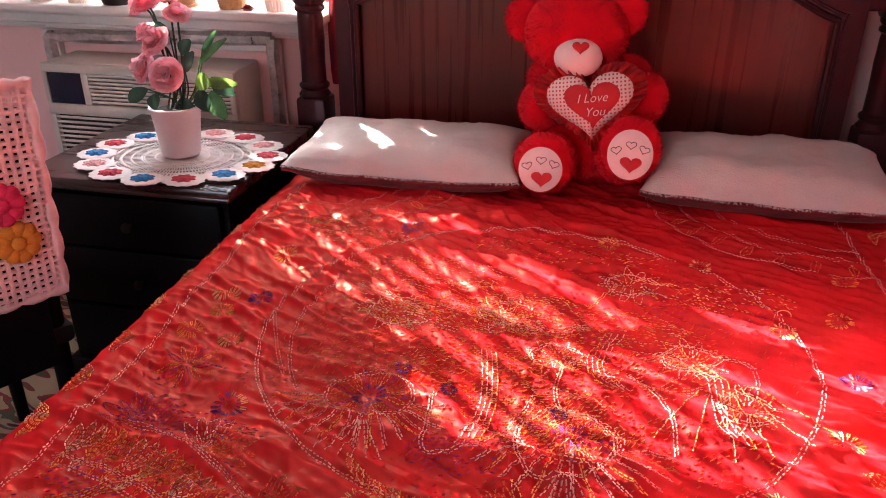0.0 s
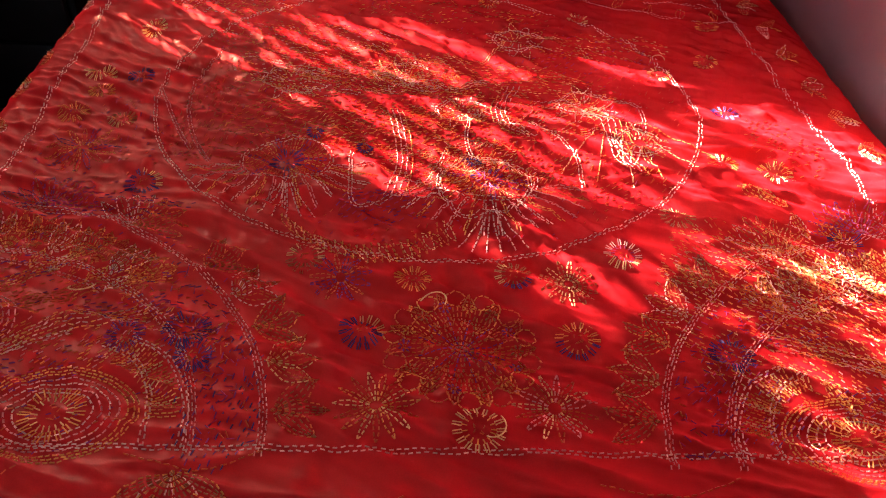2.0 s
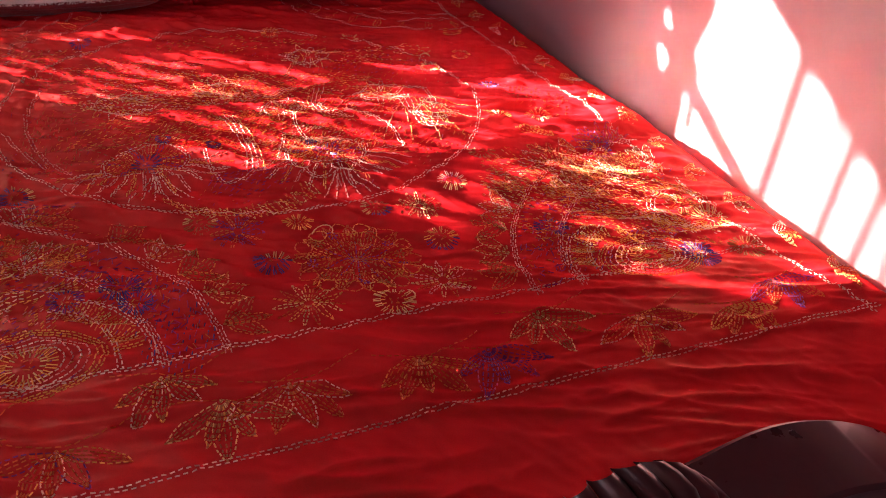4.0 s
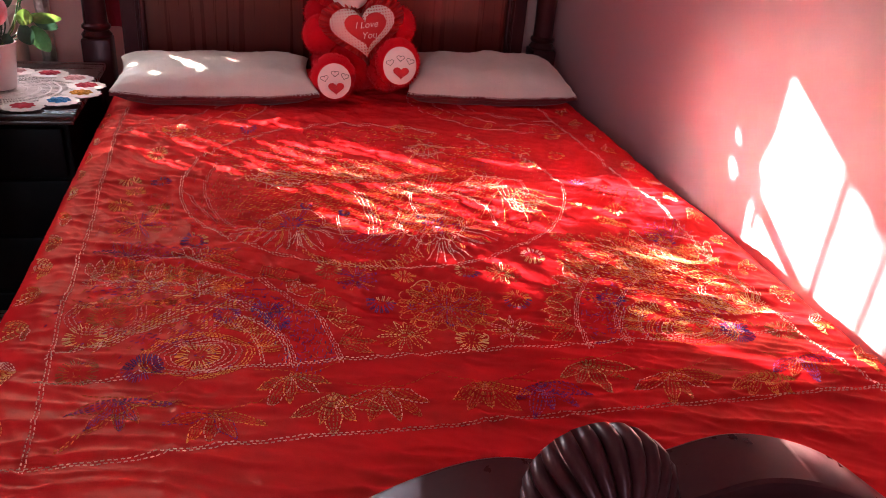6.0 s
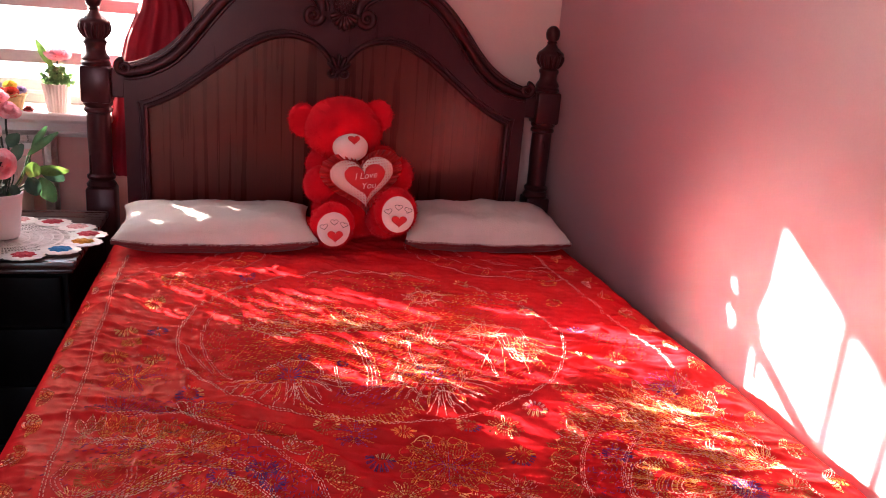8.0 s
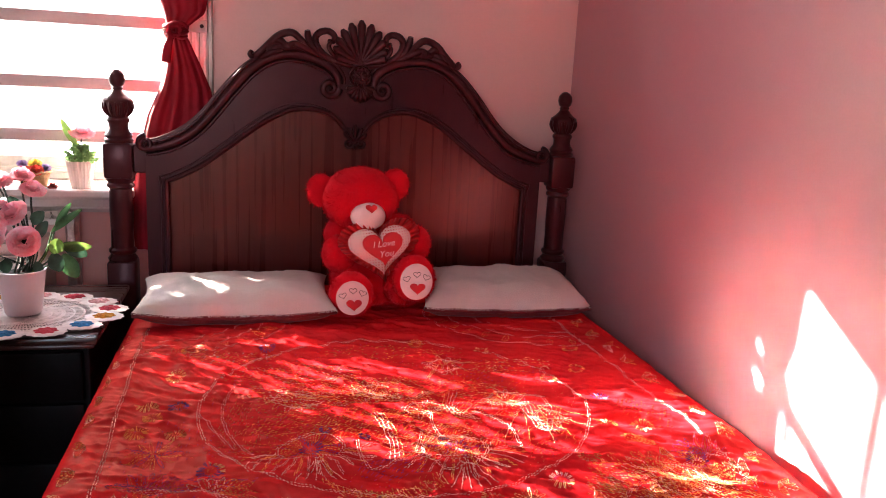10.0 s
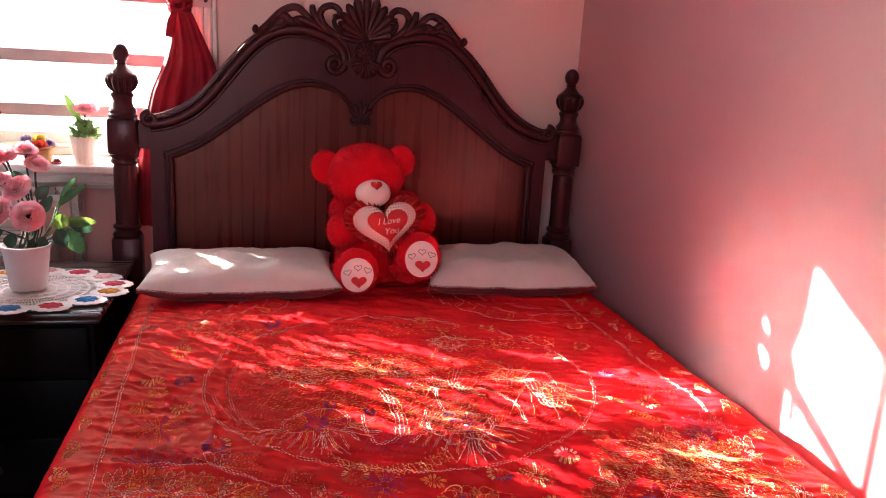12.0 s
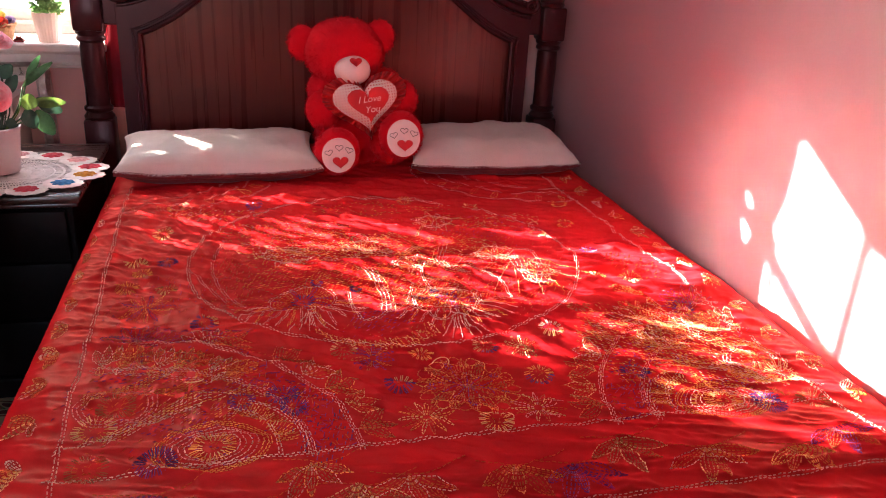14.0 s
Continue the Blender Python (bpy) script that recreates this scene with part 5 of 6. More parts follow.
bm = bmesh.new()
box(bm, AX0, AX1, AY + 0.012, WY - 0.001, AZ0, AZ1, 0.012)
part("body", bm, AC_CREAM, ac, smooth=True)
bm = bmesh.new()
for z0, z1, x0, x1 in ((AZ1 - 0.032, AZ1 - 0.004, AX0, AX1), (0.592, 0.628, AX0, AX1), (AZ0, AZ0 + 0.03, AX0, AX1), (0.628, AZ1 - 0.032, AX0, AX0 + 0.016), (0.628, AZ1 - 0.032, AX0 + 0.14, AX0 + 0.165), (0.628, AZ1 - 0.032, AX1 - 0.02, AX1), (AZ0 + 0.03, 0.592, AX0, AX0 + 0.02), (AZ0 + 0.03, 0.592, AX1 - 0.03, AX1)):
    box(bm, x0, x1, AY - 0.012, AY + 0.011, z0, z1, 0.003)
part("front_frame", bm, AC_CREAM, ac, smooth=True)
bm = bmesh.new()
box(bm, AX0 + 0.016, AX0 + 0.14, AY - 0.008, AY + 0.011, 0.628, AZ1 - 0.032, 0.002)
part("display", bm, material("dark_display", (0.012, 0.014, 0.03), 0.15), ac, "dark blue glossy display panel")
# near-black sheets stand in for the shade inside the unit, behind the slats
bm = bmesh.new()
box(bm, AX0 + 0.16, AX1 - 0.015, AY + 0.006, AY + 0.0115, 0.622, AZ1 - 0.028)
box(bm, AX0 + 0.015, AX1 - 0.02, AY + 0.006, AY + 0.0115, AZ0 + 0.025, 0.6)
part("grille_backing", bm, AC_DARK, ac, "dark sheets for the shade behind the louvres")
for z0, z1, n, x0, x1 in ((0.63, AZ1 - 0.034, 8, AX0 + 0.165, AX1 - 0.02), (AZ0 + 0.034, 0.588, 12, AX0 + 0.02, AX1 - 0.03)):
    for k in range(n):
        z = z0 + (z1 - z0) * (k + 0.5) / n
        bm = bmesh.new()
        box(bm, x0, x1, -0.010, 0.008, -0.0035, 0.0035, m=pose(0, AY, z, -25))
        part("slat", bm, AC_CREAM, ac)
bm = bmesh.new()
for pts in ([(-1.77, WY - 0.03, 0.30), (-1.77, WY - 0.03, 0.81), (-0.965, WY - 0.03, 0.835), (-0.965, WY - 0.03, 0.30)],):
    tube(bm, smooth_curve(pts[:2], 8) + smooth_curve(pts[1:3], 14) + smooth_curve(pts[2:], 8), 0.022, 6)
for v in bm.verts:
    v.co += 0.006 * noise.noise_vector(v.co * 40)
part("sealing_strip", bm, FOIL, ac, "crumpled silver foil seal round the unit")
bm = bmesh.new()
for x0, x1, z0, z1 in ((-1.80, -1.74, 0.25, 0.80), (-0.985, -0.945, 0.25, 0.80), (-1.80, -0.945, 0.79, 0.832)):
    box(bm, x0, x1, WY - 0.03, WY - 0.002, z0, z1, 0.004)
part("sleeve_trim", bm, TRIM, ac)

# ---- nightstand ----
NX0, NX1, NY0, NY1, NZ = -1.30, -0.74, -0.66, -0.12, 0.645
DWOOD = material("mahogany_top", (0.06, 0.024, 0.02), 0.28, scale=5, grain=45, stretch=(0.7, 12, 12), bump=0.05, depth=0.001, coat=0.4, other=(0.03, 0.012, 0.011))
stand = thing("nightstand", "dark mahogany nightstand with drawers beside the bed", "nightstand")
bm = bmesh.new()
box(bm, NX0, NX1, NY0, NY1, NZ - 0.022, NZ, 0.006)
box(bm, NX0 + 0.008, NX1 - 0.008, NY0 + 0.008, NY1, NZ - 0.034, NZ - 0.0225, 0.004)
part("top", bm, DWOOD, stand, "polished dark top with worn edge", smooth=True)
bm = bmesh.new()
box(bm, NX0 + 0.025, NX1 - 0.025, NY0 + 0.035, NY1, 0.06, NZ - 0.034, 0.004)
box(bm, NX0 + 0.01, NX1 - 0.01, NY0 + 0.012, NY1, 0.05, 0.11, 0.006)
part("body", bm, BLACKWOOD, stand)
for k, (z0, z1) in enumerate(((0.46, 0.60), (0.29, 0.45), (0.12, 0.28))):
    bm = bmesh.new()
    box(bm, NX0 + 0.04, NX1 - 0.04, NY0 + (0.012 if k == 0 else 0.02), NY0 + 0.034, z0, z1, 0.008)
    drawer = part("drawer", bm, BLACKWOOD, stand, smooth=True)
    bm = bmesh.new()
    lathe(bm, [(0.004, 0.0), (0.005, 0.012), (0.013, 0.018), (0.012, 0.026), (0.0, 0.029)], n=14, m=pose((NX0 + NX1) / 2, NY0 + 0.02 - (0.007 if k == 0 else 0), (z0 + z1) / 2, 90))
    part("knob", bm, material("aged_brass", (0.03, 0.018, 0.012), 0.6, metal=0.3), drawer, "aged brass knob", smooth=True)
for x in (NX0 + 0.04, NX1 - 0.04):
    for y in (NY0 + 0.04, NY1 - 0.04):
        bm = bmesh.new()
        lathe(bm, [(0.028, 0.0), (0.032, 0.01), (0.024, 0.03), (0.03, 0.05), (0.03, 0.062)], (x, y, 0.0), 14)
        part("foot", bm, BLACKWOOD, stand, smooth=True)

# ---- crocheted doily ----
YARN = material("white_yarn", (0.80, 0.72, 0.69), 0.8, vary=0.06, scale=60, grain=600, bump=0.5, depth=0.002)
YB, YR, YG, YP = (material(n + "_yarn", c, 0.8, vary=0.15, scale=80, grain=600, bump=0.6, depth=0.002) for n, c in (("blue", (0.03, 0.22, 0.50)), ("red", (0.62, 0.05, 0.08)), ("gold", (0.65, 0.26, 0.02)), ("pink", (0.75, 0.38, 0.38))))
DX, DY, DZ, DR = -0.965, -0.465, NZ + 0.004, 0.205
doily = thing("doily", "white crocheted doily with colourful yarn flowers round its edge", "doily")
doily.matrix_world = Matrix.LocRotScale((DX, DY, DZ), None, (1, 0.82, 1))
bm = bmesh.new()
for k in range(110):
    a = 2 * math.pi * k / 110
    tube(bm, [(r * math.cos(a), r * math.sin(a), 0.001 * math.sin(r * 60 + k)) for r in np.linspace(0.03, DR, 9)], 0.0022, 5, flat=0.6, side=(0, 0, 1))
for r in (0.03, 0.042, 0.07, 0.098, 0.104, 0.13, 0.155, 0.178, 0.19, 0.198, DR):
    tube(bm, [(r * math.cos(a), r * math.sin(a), 0.001) for a in np.linspace(0, 2 * math.pi, 64)], 0.003 if r < 0.15 else 0.0042, 5, flat=0.5, side=(0, 0, 1))
part("lace", bm, YARN, doily, "white openwork lace")
for k in range(14):
    a = 2 * math.pi * (k + 0.5) / 14
    cx, cy = (DR + 0.018) * math.cos(a), (DR + 0.018) * math.sin(a)
    lift = 0.003 + 0.004 * abs(math.sin(3.1 * k))
    bm = bmesh.new()
    lathe(bm, [(0.0, -0.002), (0.049, -0.001), (0.052, 0.001), (0.047, 0.003), (0.03, 0.003), (0.0, 0.0035)], (cx, cy, lift), 26, flute=0.05, flutes=13)
    scallop = part("scallop", bm, YARN, doily, smooth=60)
    bm = bmesh.new()
    lathe(bm, [(0.0, 0.002), (0.025, 0.002), (0.028, 0.0035), (0.025, 0.006), (0.021, 0.0044), (0.017, 0.0068), (0.012, 0.0048), (0.008, 0.0075), (0.0, 0.007)], (cx, cy, lift), 48, flute=0.14, flutes=8)
    c = (YR, YP, YR, YP, YG, YB, YR, YB, YP, YR, YB, YR, YB, YG)[k]
    part("yarn_flower", bm, c, scallop, {YB: "blue", YR: "red", YG: "gold", YP: "pink"}[c] + " crocheted flower", smooth=True)

# ---- potted roses ----
# pink to pale pink; the paleness also stands in for sunlight on the petals
PETAL = material("rose_petal", (0.93, 0.34, 0.42), 0.5, vary=0.15, scale=30, grain=120, bump=0.15, trans=0.6, other=(0.97, 0.78, 0.80))
LEAFM = material("leaf_green", (0.05, 0.12, 0.04), 0.45, vary=0.25, scale=20, grain=150, bump=0.2, trans=0.3)
LEAFDK = material("leaf_dark_green", (0.025, 0.06, 0.035), 0.5, vary=0.25, scale=20, grain=150, bump=0.2, trans=0.2)
LEAFLT = material("leaf_light_green", (0.13, 0.21, 0.04), 0.45, vary=0.2, scale=20, grain=150, trans=0.4)
STEM = material("dark_stem", (0.02, 0.03, 0.02), 0.6)
POTW = material("white_ceramic", (0.72, 0.62, 0.63), 0.35, vary=0.03, scale=8, grain=90, bump=0.03)
SOIL = material("dark_soil", (0.02, 0.015, 0.012), 0.95, bump=0.8, depth=0.01)
RG = random.Random(21)


def rose(bm, c, r, up=(0, -0.3, 1), layers=5, keep=None):
    """A rose of cupped, overlapping petals, each handed to keep() as a mesh of its own where that is given."""
    z = Vector(up).normalized()
    x = z.orthogonal().normalized()
    y = z.cross(x)
    for L in range(layers):
        s = (L + 1) / layers
        n = 3 + L
        for k in range(n):
            a = 2 * math.pi * (k + 0.5 * (L % 2) + RG.uniform(-0.12, 0.12)) / n
            out = x * math.cos(a) + y * math.sin(a)
            tan = z.cross(out)
            if keep:
                bm = bmesh.new()
            rows = []
            for i in range(5):
                v = i / 4
                line = []
                for j in range(6):
                    u = j / 5 * 2 - 1
                    wide = r * (0.35 + 0.5 * s) * math.sin(math.pi * (0.18 + 0.62 * v))
                    rad = r * (0.10 + 0.55 * s * v ** 0.8 + 0.32 * s * v ** 4) * (1 - 0.18 * u * u)
                    hgt = r * (1.05 * v * (1.12 - 0.55 * s) - 0.25 * s * v ** 4 - 0.1)
                    p = Vector(c) + out * rad + tan * u * wide + z * (hgt - 0.08 * r * u * u)
                    line.append(bm.verts.new(p + 0.05 * r * noise.noise_vector(p * 60)))
                rows.append(line)
            for p, q in zip(rows, rows[1:]):
                for j in range(5):
                    bm.faces.new((p[j], p[j + 1], q[j + 1], q[j]))
            if keep:
                keep(bm)
    return bm


def blade(bm, base, tip, wide, bend=0.2):
    """A leaf blade with a folded midrib."""
    b, t = Vector(base), Vector(tip)
    d = t - b
    side = d.cross(Vector((0, -1, 0.25))).normalized()
    nrm = side.cross(d).normalized()
    rows = []
    for i in range(7):
        s = i / 6
        w = wide * math.sin(math.pi * min(s * 0.92 + 0.04, 1)) ** 0.75
        p = b + d * s + nrm * bend * d.length * math.sin(math.pi * s) * 0.5
        rows.append([bm.verts.new(p + side * w * e + nrm * abs(e) * w * 0.3) for e in (-1, -0.5, 0, 0.5, 1)])
    for p, q in zip(rows, rows[1:]):
        for j in range(4):
            bm.faces.new((p[j], p[j + 1], q[j + 1], q[j]))
    return bm


VX, VY, VZ = -0.965, -0.465, NZ + 0.013
roses = thing("potted_roses", "white pot of pink artificial roses with green leaves on the doily", "potted plant")
bm = bmesh.new()
lathe(bm, [(0.0, 0.0), (0.044, 0.0), (0.047, 0.004), (0.061, 0.116), (0.0635, 0.119), (0.0635, 0.125), (0.058, 0.126), (0.056, 0.11), (0.0, 0.108)], (VX, VY, VZ), 36)
pot = part("pot", bm, POTW, roses, smooth=True)
bm = bmesh.new()
lathe(bm, [(0.0, 0.0), (0.0555, 0.0), (0.05, 0.006), (0.0, 0.009)], (VX, VY, VZ + 0.109), 24)
part("soil", bm, SOIL, pot, "dark soil")
for c, r, up in (((-0.962, -0.50, 0.942), 0.042, (-0.3, -0.7, 0.7)), ((-1.008, -0.49, 0.878), 0.044, (-0.6, -0.6, 0.4)), ((-0.938, -0.52, 0.872), 0.045, (0.2, -0.9, 0.4)), ((-0.925, -0.46, 1.0), 0.036, (0.3, -0.4, 1)),
                 ((-1.005, -0.45, 1.02), 0.040, (-0.2, -0.4, 1)), ((-1.012, -0.46, 0.955), 0.032, (-0.6, -0.4, 0.8)), ((-0.955, -0.44, 1.035), 0.034, (0.1, -0.2, 1)), ((-1.03, -0.44, 1.012), 0.036, (-0.7, -0.3, 0.8))):
    u = Vector(up).normalized()
    e = Vector(c) - u * r * 0.1
    bm = bmesh.new()
    tube(bm, smooth_curve([(VX + RG.uniform(-0.02, 0.02), VY + RG.uniform(-0.02, 0.02), VZ + 0.11), (VX * 0.6 + e.x * 0.4 + 0.02, VY, VZ + 0.14 + 0.35 * (e.z - VZ - 0.14)), e - u * 0.03, e], 5), 0.0028, 6)
    for k in range(5):
        a = 2 * math.pi * k / 5
        o = u.orthogonal().normalized()
        o = math.cos(a) * o + math.sin(a) * u.cross(o)
        blade(bm, e, e + o * r * 0.7 + u * r * 0.25, r * 0.16)
    bloom = part("rose", bm, STEM, roses, "pink fabric rose on a dark stem with sepals")
    rose(None, c, r, up, keep=lambda petal: part("petal", petal, PETAL, bloom, "pink petal", smooth=180))
for base, tip, w, m in (((-0.88, -0.47, 0.89), (-0.80, -0.47, 0.955), 0.011, LEAFM), ((-0.87, -0.47, 0.90), (-0.83, -0.46, 0.97), 0.010, LEAFM), ((-0.885, -0.48, 0.86), (-0.845, -0.49, 0.845), 0.022, LEAFLT), ((-0.86, -0.48, 0.85), (-0.775, -0.49, 0.853), 0.015, LEAFLT),
                        ((-0.85, -0.48, 0.83), (-0.815, -0.49, 0.765), 0.023, LEAFM), ((-0.875, -0.49, 0.835), (-0.855, -0.50, 0.785), 0.022, LEAFDK), ((-0.85, -0.48, 0.86), (-0.79, -0.48, 0.825), 0.02, LEAFDK), ((-0.93, -0.46, 0.91), (-0.90, -0.46, 0.945), 0.018, LEAFDK), ((-0.92, -0.47, 0.87), (-0.89, -0.47, 0.92), 0.016, LEAFDK),
                        ((-1.01, -0.50, 0.83), (-1.06, -0.51, 0.80), 0.018, LEAFDK), ((-0.99, -0.5, 0.82), (-0.985, -0.52, 0.785), 0.018, LEAFDK), ((-0.93, -0.48, 0.80), (-0.90, -0.49, 0.79), 0.014, LEAFDK), ((-0.96, -0.45, 0.95), (-0.985, -0.46, 0.985), 0.015, LEAFDK)):
    bm = blade(bmesh.new(), base, tip, w)
    tube(bm, smooth_curve([(VX + 0.02, VY, VZ + 0.11), ((VX + base[0]) / 2 + 0.02, VY, (VZ + 0.11 + base[2]) / 2), base], 4), 0.002, 5, mi=0)
    part("leaf", bm, m, roses, smooth=180)

part("rosette", rose(bmesh.new(), (-0.602, 0.048, 1.468), 0.026, (0.05, -1, 0.15), 4), CURTAIN, curtain, "gathered red fabric rosette", smooth=180)
tail = [(-0.606, 0.052, 1.458), (-0.618, 0.046, 1.43), (-0.626, 0.046, 1.395), (-0.63, 0.048, 1.365)]
part("tail", tube(bmesh.new(), smooth_curve(tail, 5), [0.006 + 0.009 * min(k / 8, 1) for k in range(16)], 14, flat=0.35, side=(0, 1, 0)), CURTAIN, curtain, "hanging tail of the tie", smooth=60)

# ---- things on the sill ----
RED_F = material("red_petal", (0.65, 0.06, 0.03), 0.6, vary=0.2, scale=30, grain=200, trans=0.3)
YEL_F = material("yellow_petal", (0.75, 0.55, 0.08), 0.6, vary=0.2, scale=30, grain=200, trans=0.3)
PUR_F = material("lilac_petal", (0.30, 0.22, 0.42), 0.6, vary=0.2, scale=30, grain=200, trans=0.3)
WICKER = material("wicker", (0.62, 0.36, 0.16), 0.7, vary=0.2, scale=40, grain=200, bump=0.5, trans=0.15)
CLAY = material("terracotta", (0.50, 0.22, 0.10), 0.8, vary=0.15, scale=20, grain=150, bump=0.2)
PAPERW = material("ribbed_white", (0.78, 0.66, 0.62), 0.6, vary=0.04, trans=0.2)


HERB = material("herb_green", (0.17, 0.32, 0.10), 0.5, vary=0.25, scale=40, grain=200, trans=0.5)


def ribbed_pot(name, x, y, label):
    t = thing(name, label, "potted plant")
    bm = bmesh.new()
    lathe(bm, [(0.0, 0.0), (0.031, 0.0), (0.032, 0.003), (0.044, 0.088), (0.045, 0.093), (0.041, 0.092), (0.038, 0.08), (0.0, 0.078)], (x, y, SILL), 96, flute=0.035, flutes=24)
    part("pot", bm, PAPERW, t, "ribbed white pot", smooth=60)
    bm = bmesh.new()
    for _ in range(300):
        a, e, r = RG.uniform(0, 6.28), RG.uniform(-0.1, 1.3), RG.uniform(0.02, 0.045)
        p = Vector((x + r * math.cos(a) * math.cos(e), y + r * math.sin(a) * math.cos(e), SILL + 0.088 + r * math.sin(e) * 1.25 + 0.004))
        blade(bm, p, p + Vector((RG.uniform(-1, 1), RG.uniform(-1, 1), RG.uniform(-0.2, 1))).normalized() * 0.018, 0.005)
    part("foliage", bm, HERB, t, "small green leaves", smooth=180)
    return t


t = ribbed_pot("potted_rose", -0.918, 0.092, "ribbed white pot with green foliage and one pink rose")
single = part("rose", tube(bmesh.new(), [(-0.918, 0.092, SILL + 0.08), (-0.91, 0.087, SILL + 0.19)], 0.0025, 6), STEM, t, "single pink rose on a dark stem")
rose(None, (-0.908, 0.085, SILL + 0.182), 0.044, (0.1, -0.4, 1), keep=lambda petal: part("petal", petal, PETAL, single, "pink petal", smooth=180))
part("leaf", blade(bmesh.new(), (-0.925, 0.09, SILL + 0.14), (-0.972, 0.09, SILL + 0.232), 0.013), LEAFLT, t, "tall light green leaf", smooth=180)

basket = thing("flower_basket", "small wicker basket of red, yellow and lilac flowers on the sill", "basket")
bm = bmesh.new()
lathe(bm, [(0.0, 0.0), (0.036, 0.0), (0.038, 0.003), (0.050, 0.05), (0.047, 0.051), (0.044, 0.04), (0.0, 0.038)], (-1.066, 0.095, SILL), 64, flute=0.02, flutes=20)
tube(bm, [(-1.066 + 0.051 * math.cos(a), 0.095 + 0.051 * math.sin(a), SILL + 0.052 + 0.002 * math.sin(a * 12)) for a in np.linspace(0, 2 * math.pi, 60)], 0.005, 6)
part("basket_bowl", bm, WICKER, basket, smooth=60)
for x, y, z, r, m, lb in ((-1.085, 0.07, 0.062, 0.026, RED_F, "red flower"), (-1.052, 0.065, 0.066, 0.027, RED_F, "red flower"), (-1.062, 0.1, 0.085, 0.023, YEL_F, "yellow flower"), (-1.102, 0.1, 0.085, 0.018, PUR_F, "lilac flower"), (-1.03, 0.1, 0.072, 0.019, PUR_F, "lilac flower"), (-1.11, 0.07, 0.06, 0.02, PETAL, "pink flower")):
    part("flower", rose(bmesh.new(), (x, y, SILL + z - 0.01), r, (0.1, -0.6, 0.8), 4), m, basket, lb, smooth=180)

trinket = thing("felt_flower", "small dark red crocheted flower lying on the sill", "ornament")
part("petals", rose(bmesh.new(), (-1.005, 0.075, SILL + 0.001), 0.020, (0, 0, 1), 3), material("deep_red_yarn", (0.35, 0.03, 0.02), 0.8, vary=0.2), trinket, smooth=180)
bm = bmesh.new()
lathe(bm, [(0.0, 0.0), (0.014, 0.0), (0.014, 0.003), (0.0, 0.004)], (-1.005, 0.075, SILL), 16)
part("base", bm, YR, trinket)

ribbed_pot("potted_herb", -1.60, 0.10, "ribbed white pot with a small green plant on the sill")
ribbed_pot("potted_herb", -1.73, 0.09, "ribbed white pot with a small green plant on the sill")
ivy = thing("potted_ivy", "dark low pot with blue-green trailing leaves on the sill", "potted plant")
bm = bmesh.new()
lathe(bm, [(0.0, 0.0), (0.04, 0.0), (0.052, 0.02), (0.054, 0.035), (0.05, 0.036), (0.0, 0.03)], (-1.46, 0.095, SILL), 30)
part("pot", bm, material("dark_glaze", (0.03, 0.02, 0.018), 0.3), ivy, "dark glazed pot", smooth=True)
bm = bmesh.new()
for _ in range(90):
    a, r = RG.uniform(0, 6.28), RG.uniform(0.0, 0.10)
    p = Vector((-1.43 + r * 1.3 * math.cos(a), 0.095 + 0.35 * r * math.sin(a), SILL + 0.045 + RG.uniform(0, 0.10) * (1 - 4 * r)))
    blade(bm, p, p + Vector((RG.uniform(-1, 1), RG.uniform(-1, 0.6), RG.uniform(-0.6, 0.8))).normalized() * 0.035, 0.011)
    tube(bm, [p, (-1.46, 0.095, SILL + 0.033)], 0.001, 4)
part("foliage", bm, LEAFDK, ivy, "blue-green leaves", smooth=180)
plant = thing("clay_pot_plant", "terracotta pot with small leafy plant on the sill", "potted plant")
bm = bmesh.new()
lathe(bm, [(0.0, 0.0), (0.045, 0.0), (0.045, 0.008), (0.038, 0.01), (0.05, 0.07), (0.055, 0.072), (0.055, 0.085), (0.05, 0.085), (0.046, 0.075), (0.0, 0.07)], (-1.235, 0.10, SILL), 32)
part("pot", bm, CLAY, plant, "terracotta pot with saucer", smooth=True)
bm = bmesh.new()
for _ in range(70):
    a, r = RG.uniform(0, 6.28), RG.uniform(0.0, 0.06)
    p = Vector((-1.235 + r * math.cos(a), 0.10 + 0.6 * r * math.sin(a), SILL + 0.085 + RG.uniform(0, 0.08)))
    blade(bm, p, p + Vector((RG.uniform(-1, 1), RG.uniform(-1, 0.6), RG.uniform(-0.2, 0.9))).normalized() * 0.035, 0.012)
    tube(bm, [p, (-1.235, 0.10, SILL + 0.071)], 0.001, 4)
part("foliage", bm, LEAFM, plant, smooth=180)

# ---- chair with crocheted cover ----
PINKY = material("pale_pink_yarn", (0.80, 0.50, 0.47), 0.85, vary=0.08, scale=60, grain=500, bump=0.6, depth=0.002)
chair = thing("chair", "dark chair with pale pink crocheted back cover beside the nightstand", "chair")
chair.matrix_world = pose(-1.095, -1.155, 0, 0, 0, 60)
CW, CZ0, CZ1 = 0.20, 0.56, 0.985


def back_y(z):
    return -0.05 - 0.10 * (z - 0.45)


for s in (-1, 1):
    bm = bmesh.new()
    tube(bm, [(s * 0.185, back_y(z) + 0.02, z) for z in (0.0, 0.3, 0.45, 0.7, 0.93)], [0.016, 0.019, 0.02, 0.018, 0.015], 10)
    part("back_post", bm, BLACKWOOD, chair, smooth=True)
    bm = bmesh.new()
    tube(bm, [(s * 0.185, 0.38, 0.0), (s * 0.185, 0.37, 0.44)], [0.015, 0.02], 10)
    part("front_leg", bm, BLACKWOOD, chair, smooth=True)
bm = bmesh.new()
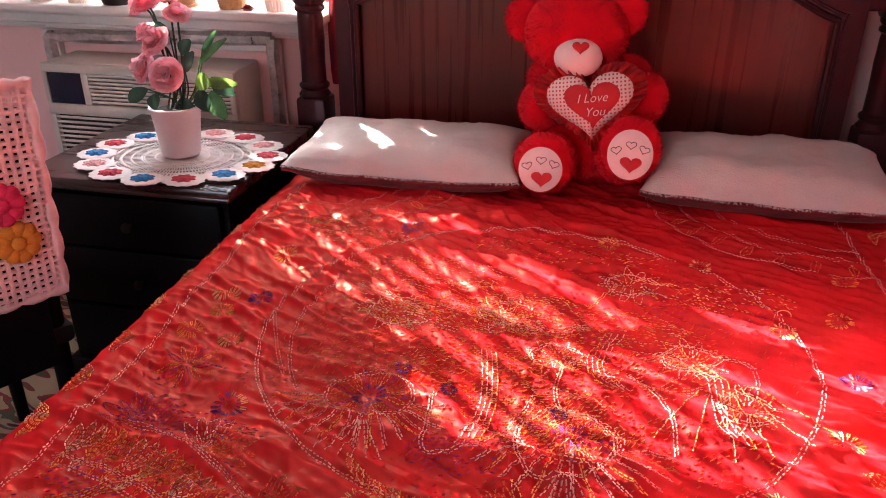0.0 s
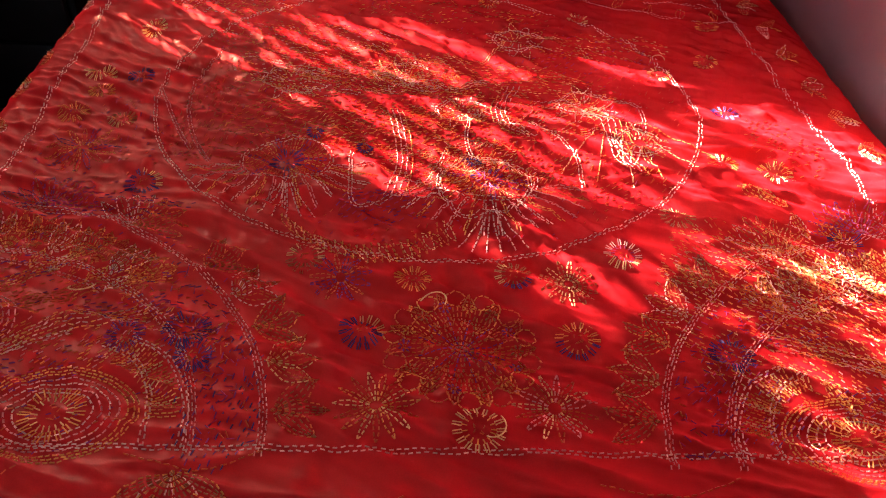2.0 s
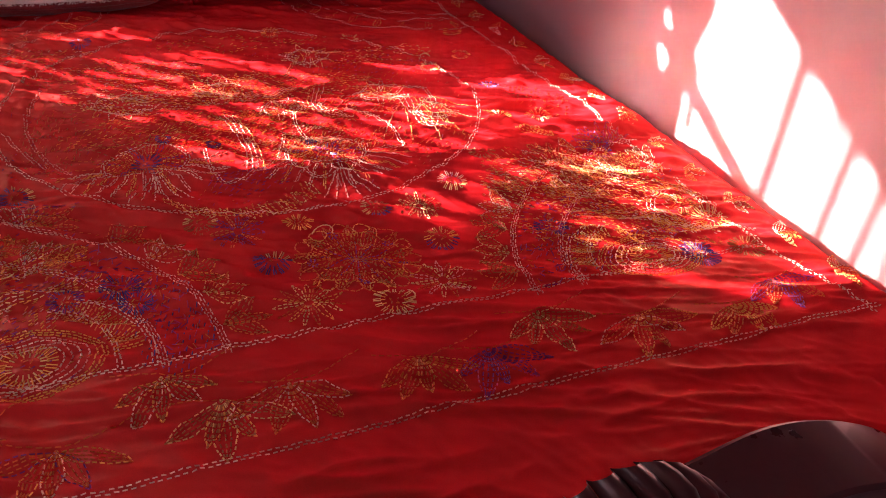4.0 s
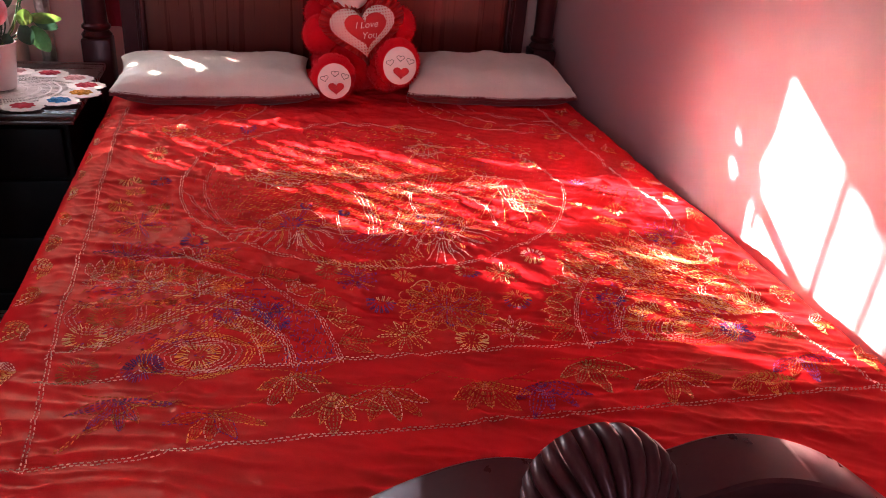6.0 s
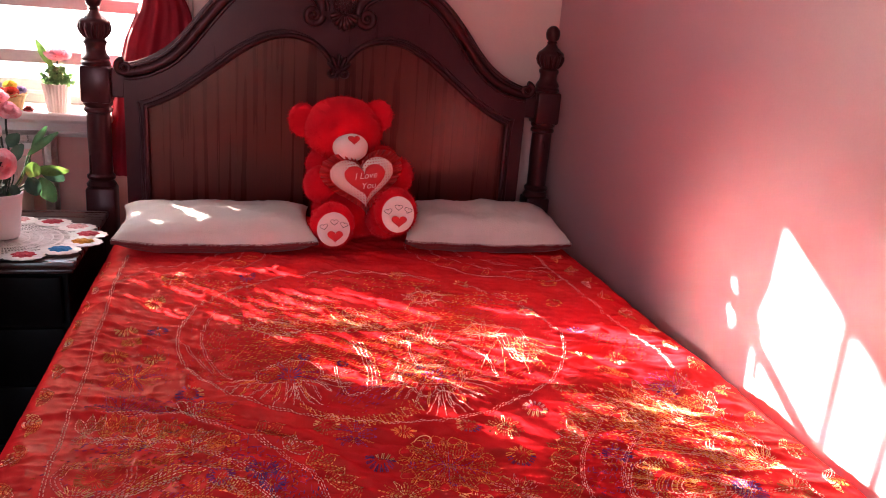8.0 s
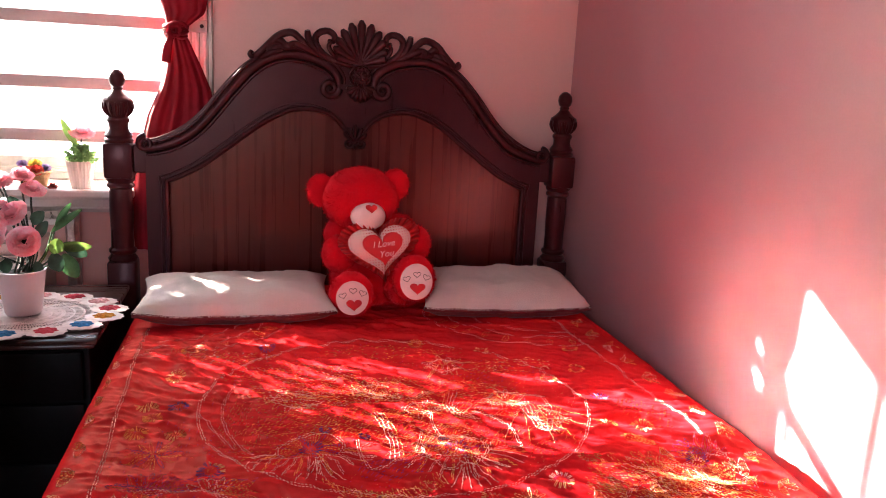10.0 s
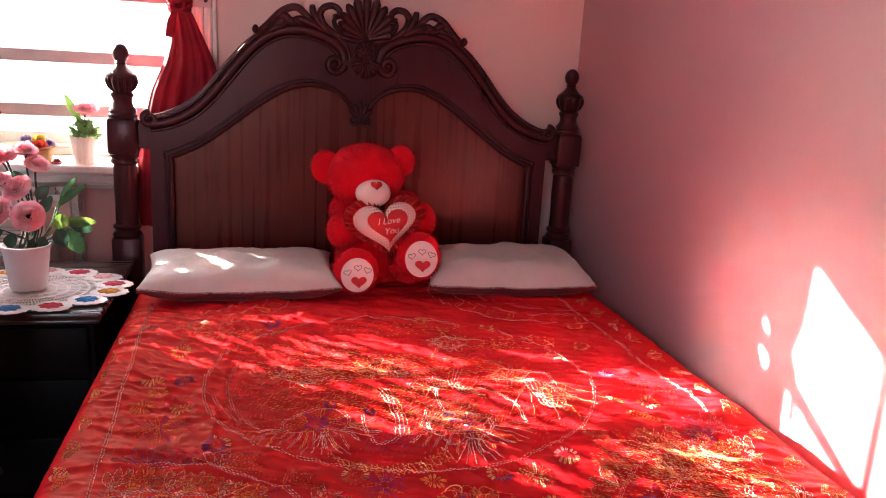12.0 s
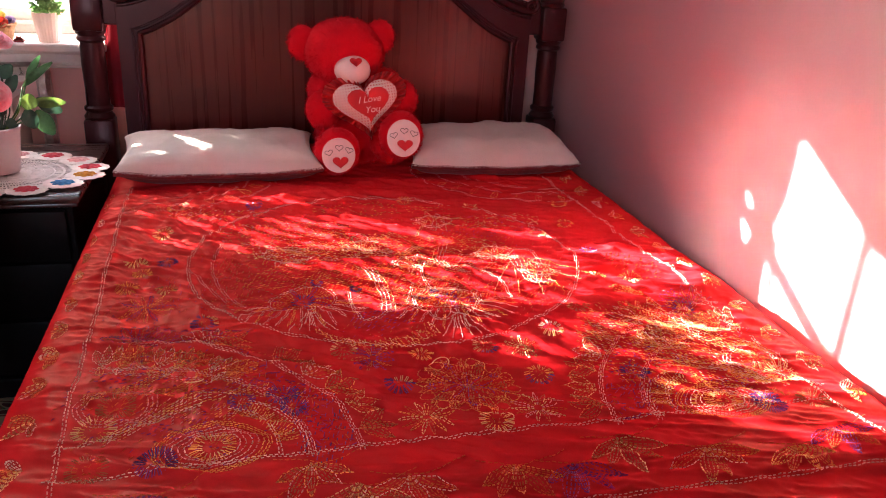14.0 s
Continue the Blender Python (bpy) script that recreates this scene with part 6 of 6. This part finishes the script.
box(bm, -0.215, 0.215, -0.06, 0.41, 0.43, 0.475, 0.015)
part("seat", bm, material("black_vinyl", (0.012, 0.01, 0.01), 0.75, spec=0.2), chair, "black padded seat", smooth=True)
bm = bmesh.new()
box(bm, -0.17, 0.17, back_y(0.8) + 0.014, back_y(0.8) + 0.026, 0.40, 0.93, 0.004)
part("back_panel", bm, BLACKWOOD, chair)
bm = bmesh.new()
nx, nz = 27, 30
for j in range(nz + 1):
    z = CZ0 + (CZ1 - CZ0) * j / nz
    tube(bm, [(-CW * 1.04 + 2 * CW * 1.04 * i / 54, back_y(z) - 0.008 + 0.003 * noise.noise(Vector((i * 0.3, j, 0))), z + 0.012 * math.cos(math.pi * (i / 27 - 1)) * (j / nz) + 0.001 * math.sin(i * 1.5)) for i in range(55)], 0.0046, 6)
for i in range(nx + 1):
    u = -1 + 2 * i / nx
    tube(bm, [(u * CW * 1.04 + 0.001 * (1 if j % 2 else -1), back_y(CZ0 + (CZ1 - CZ0) * j / nz) - 0.008, CZ0 + (CZ1 - CZ0) * j / nz + 0.012 * math.cos(math.pi * u) * (j / nz)) for j in range(nz + 1)], 0.0048, 6)
cover = tagged(part("crochet_cover", bm, PINKY, chair, "pale pink openwork crochet cover"), kind="stuff")
bm = bmesh.new()
edge = [(-CW * 1.05, z) for z in np.linspace(CZ0, CZ1, 20)] + [(x, CZ1 + 0.012 * math.cos(math.pi * x / CW) + 0.006) for x in np.linspace(-CW * 1.05, CW * 1.05, 26)] + [(CW * 1.05, z) for z in np.linspace(CZ1, CZ0, 20)] + [(x, CZ0) for x in np.linspace(CW * 1.05, -CW * 1.05, 26)]
tube(bm, [(x, back_y(z) - 0.006 + 0.003 * math.sin(7 * k), z) for k, (x, z) in enumerate(edge)], [0.010 + 0.003 * math.sin(k * 2.1) for k in range(len(edge))], 8)
part("cover_edging", bm, PINKY, cover, "thick pale pink crochet edging", smooth=60)
for x, z, m, lb in ((0.125, 0.77, material("hot_pink_yarn", (0.72, 0.03, 0.12), 0.85, vary=0.15, scale=60, grain=500, bump=0.6, depth=0.002), "hot pink crochet flower"), (0.14, 0.69, YG, "gold crochet flower"), (0.02, 0.72, YB, "blue crochet flower")):
    bm = bmesh.new()
    for q in range(9):
        b = 2 * math.pi * q / 9
        ball(bm, (x + 0.026 * math.cos(b), back_y(z) - 0.016, z + 0.026 * math.sin(b)), (0.017, 0.008, 0.017), 10)
    ball(bm, (x, back_y(z) - 0.021, z), (0.014, 0.008, 0.014), 10)
    part("yarn_flower", bm, m, cover, lb, smooth=True)

# ---- unseen tree, added between the sun and the window to stripe its light ----
BARK = material("bark", (0.12, 0.09, 0.07), 0.9, vary=0.3, scale=8, grain=60, bump=0.8, depth=0.02)
tree = thing("tree", "unseen slim leafy tree added outside the window to stripe the sun", "tree")
TB = Vector((-1.2, 0.2, 1.4)) - SUN_WAY * 0.55
TG = random.Random(3)
across = Vector((0.95, 1.0, 0)).normalized()
bm = bmesh.new()
tube(bm, smooth_curve([(TB.x, TB.y, -3.0), (TB.x + 0.05, TB.y, -1.2), (TB.x, TB.y, 0.4), (TB.x, TB.y, 1.2)], 5), [0.12 - 0.0042 * k for k in range(16)], 12)
part("trunk", bm, BARK, tree, smooth=True)
twigs = []
# upright limbs set where their shadows should stripe the wall and bedspread
for spot in (-0.985, -1.075, -1.155, -1.23, -1.305, -1.38, -1.455, -1.53, -1.605, -1.68, -1.76):
    o = (spot + 1.124) / 1.481 + TG.uniform(-0.006, 0.006)
    bm = bmesh.new()
    pts = smooth_curve([(TB.x, TB.y, 1.15), TB + across * o * 0.75 + Vector((0, 0, -0.75)), TB + across * o + Vector((TG.uniform(-0.01, 0.01), TG.uniform(-0.01, 0.01), -0.1)), TB + across * (o + TG.uniform(-0.02, 0.02)) + Vector((0, 0, 0.5)), TB + across * (o + TG.uniform(-0.05, 0.05)) + Vector((0, 0, 1.1))], 6)
    thick = 0.021 if spot > -1.0 else 0.012 if spot > -1.1 else 0.019
    tube(bm, pts, [thick * (1 - 0.12 * i / len(pts)) for i in range(len(pts))], 8)
    part("shade_limb", bm, BARK, tree, smooth=True)
    twigs += pts[10:]
bm = bmesh.new()
for _ in range(60):
    p = TG.choice(twigs) + Vector((TG.gauss(0, 0.05), TG.gauss(0, 0.05), TG.gauss(0, 0.06)))
    if noise.noise(p * 2.3) < 0.12:
        continue
    blade(bm, p, p + Vector((TG.uniform(-1, 1), TG.uniform(-1, 1), TG.uniform(-1, 0.4))).normalized() * 0.06, 0.014)
# leaf clump placed to shade the upper left of the window
for _ in range(520):
    o, h = TG.uniform(-0.75, -0.22), TG.uniform(0.05, 0.6)
    p = TB + across * o + Vector((TG.gauss(0, 0.1), TG.gauss(0, 0.1), h))
    if noise.noise(p * 4) > -0.1:
        blade(bm, p, p + Vector((TG.uniform(-1, 1), TG.uniform(-1, 1), TG.uniform(-1, 0.4))).normalized() * 0.07, 0.018)
part("shade_leaves", bm, LEAFM, tree, "sparse green leaves", smooth=180)
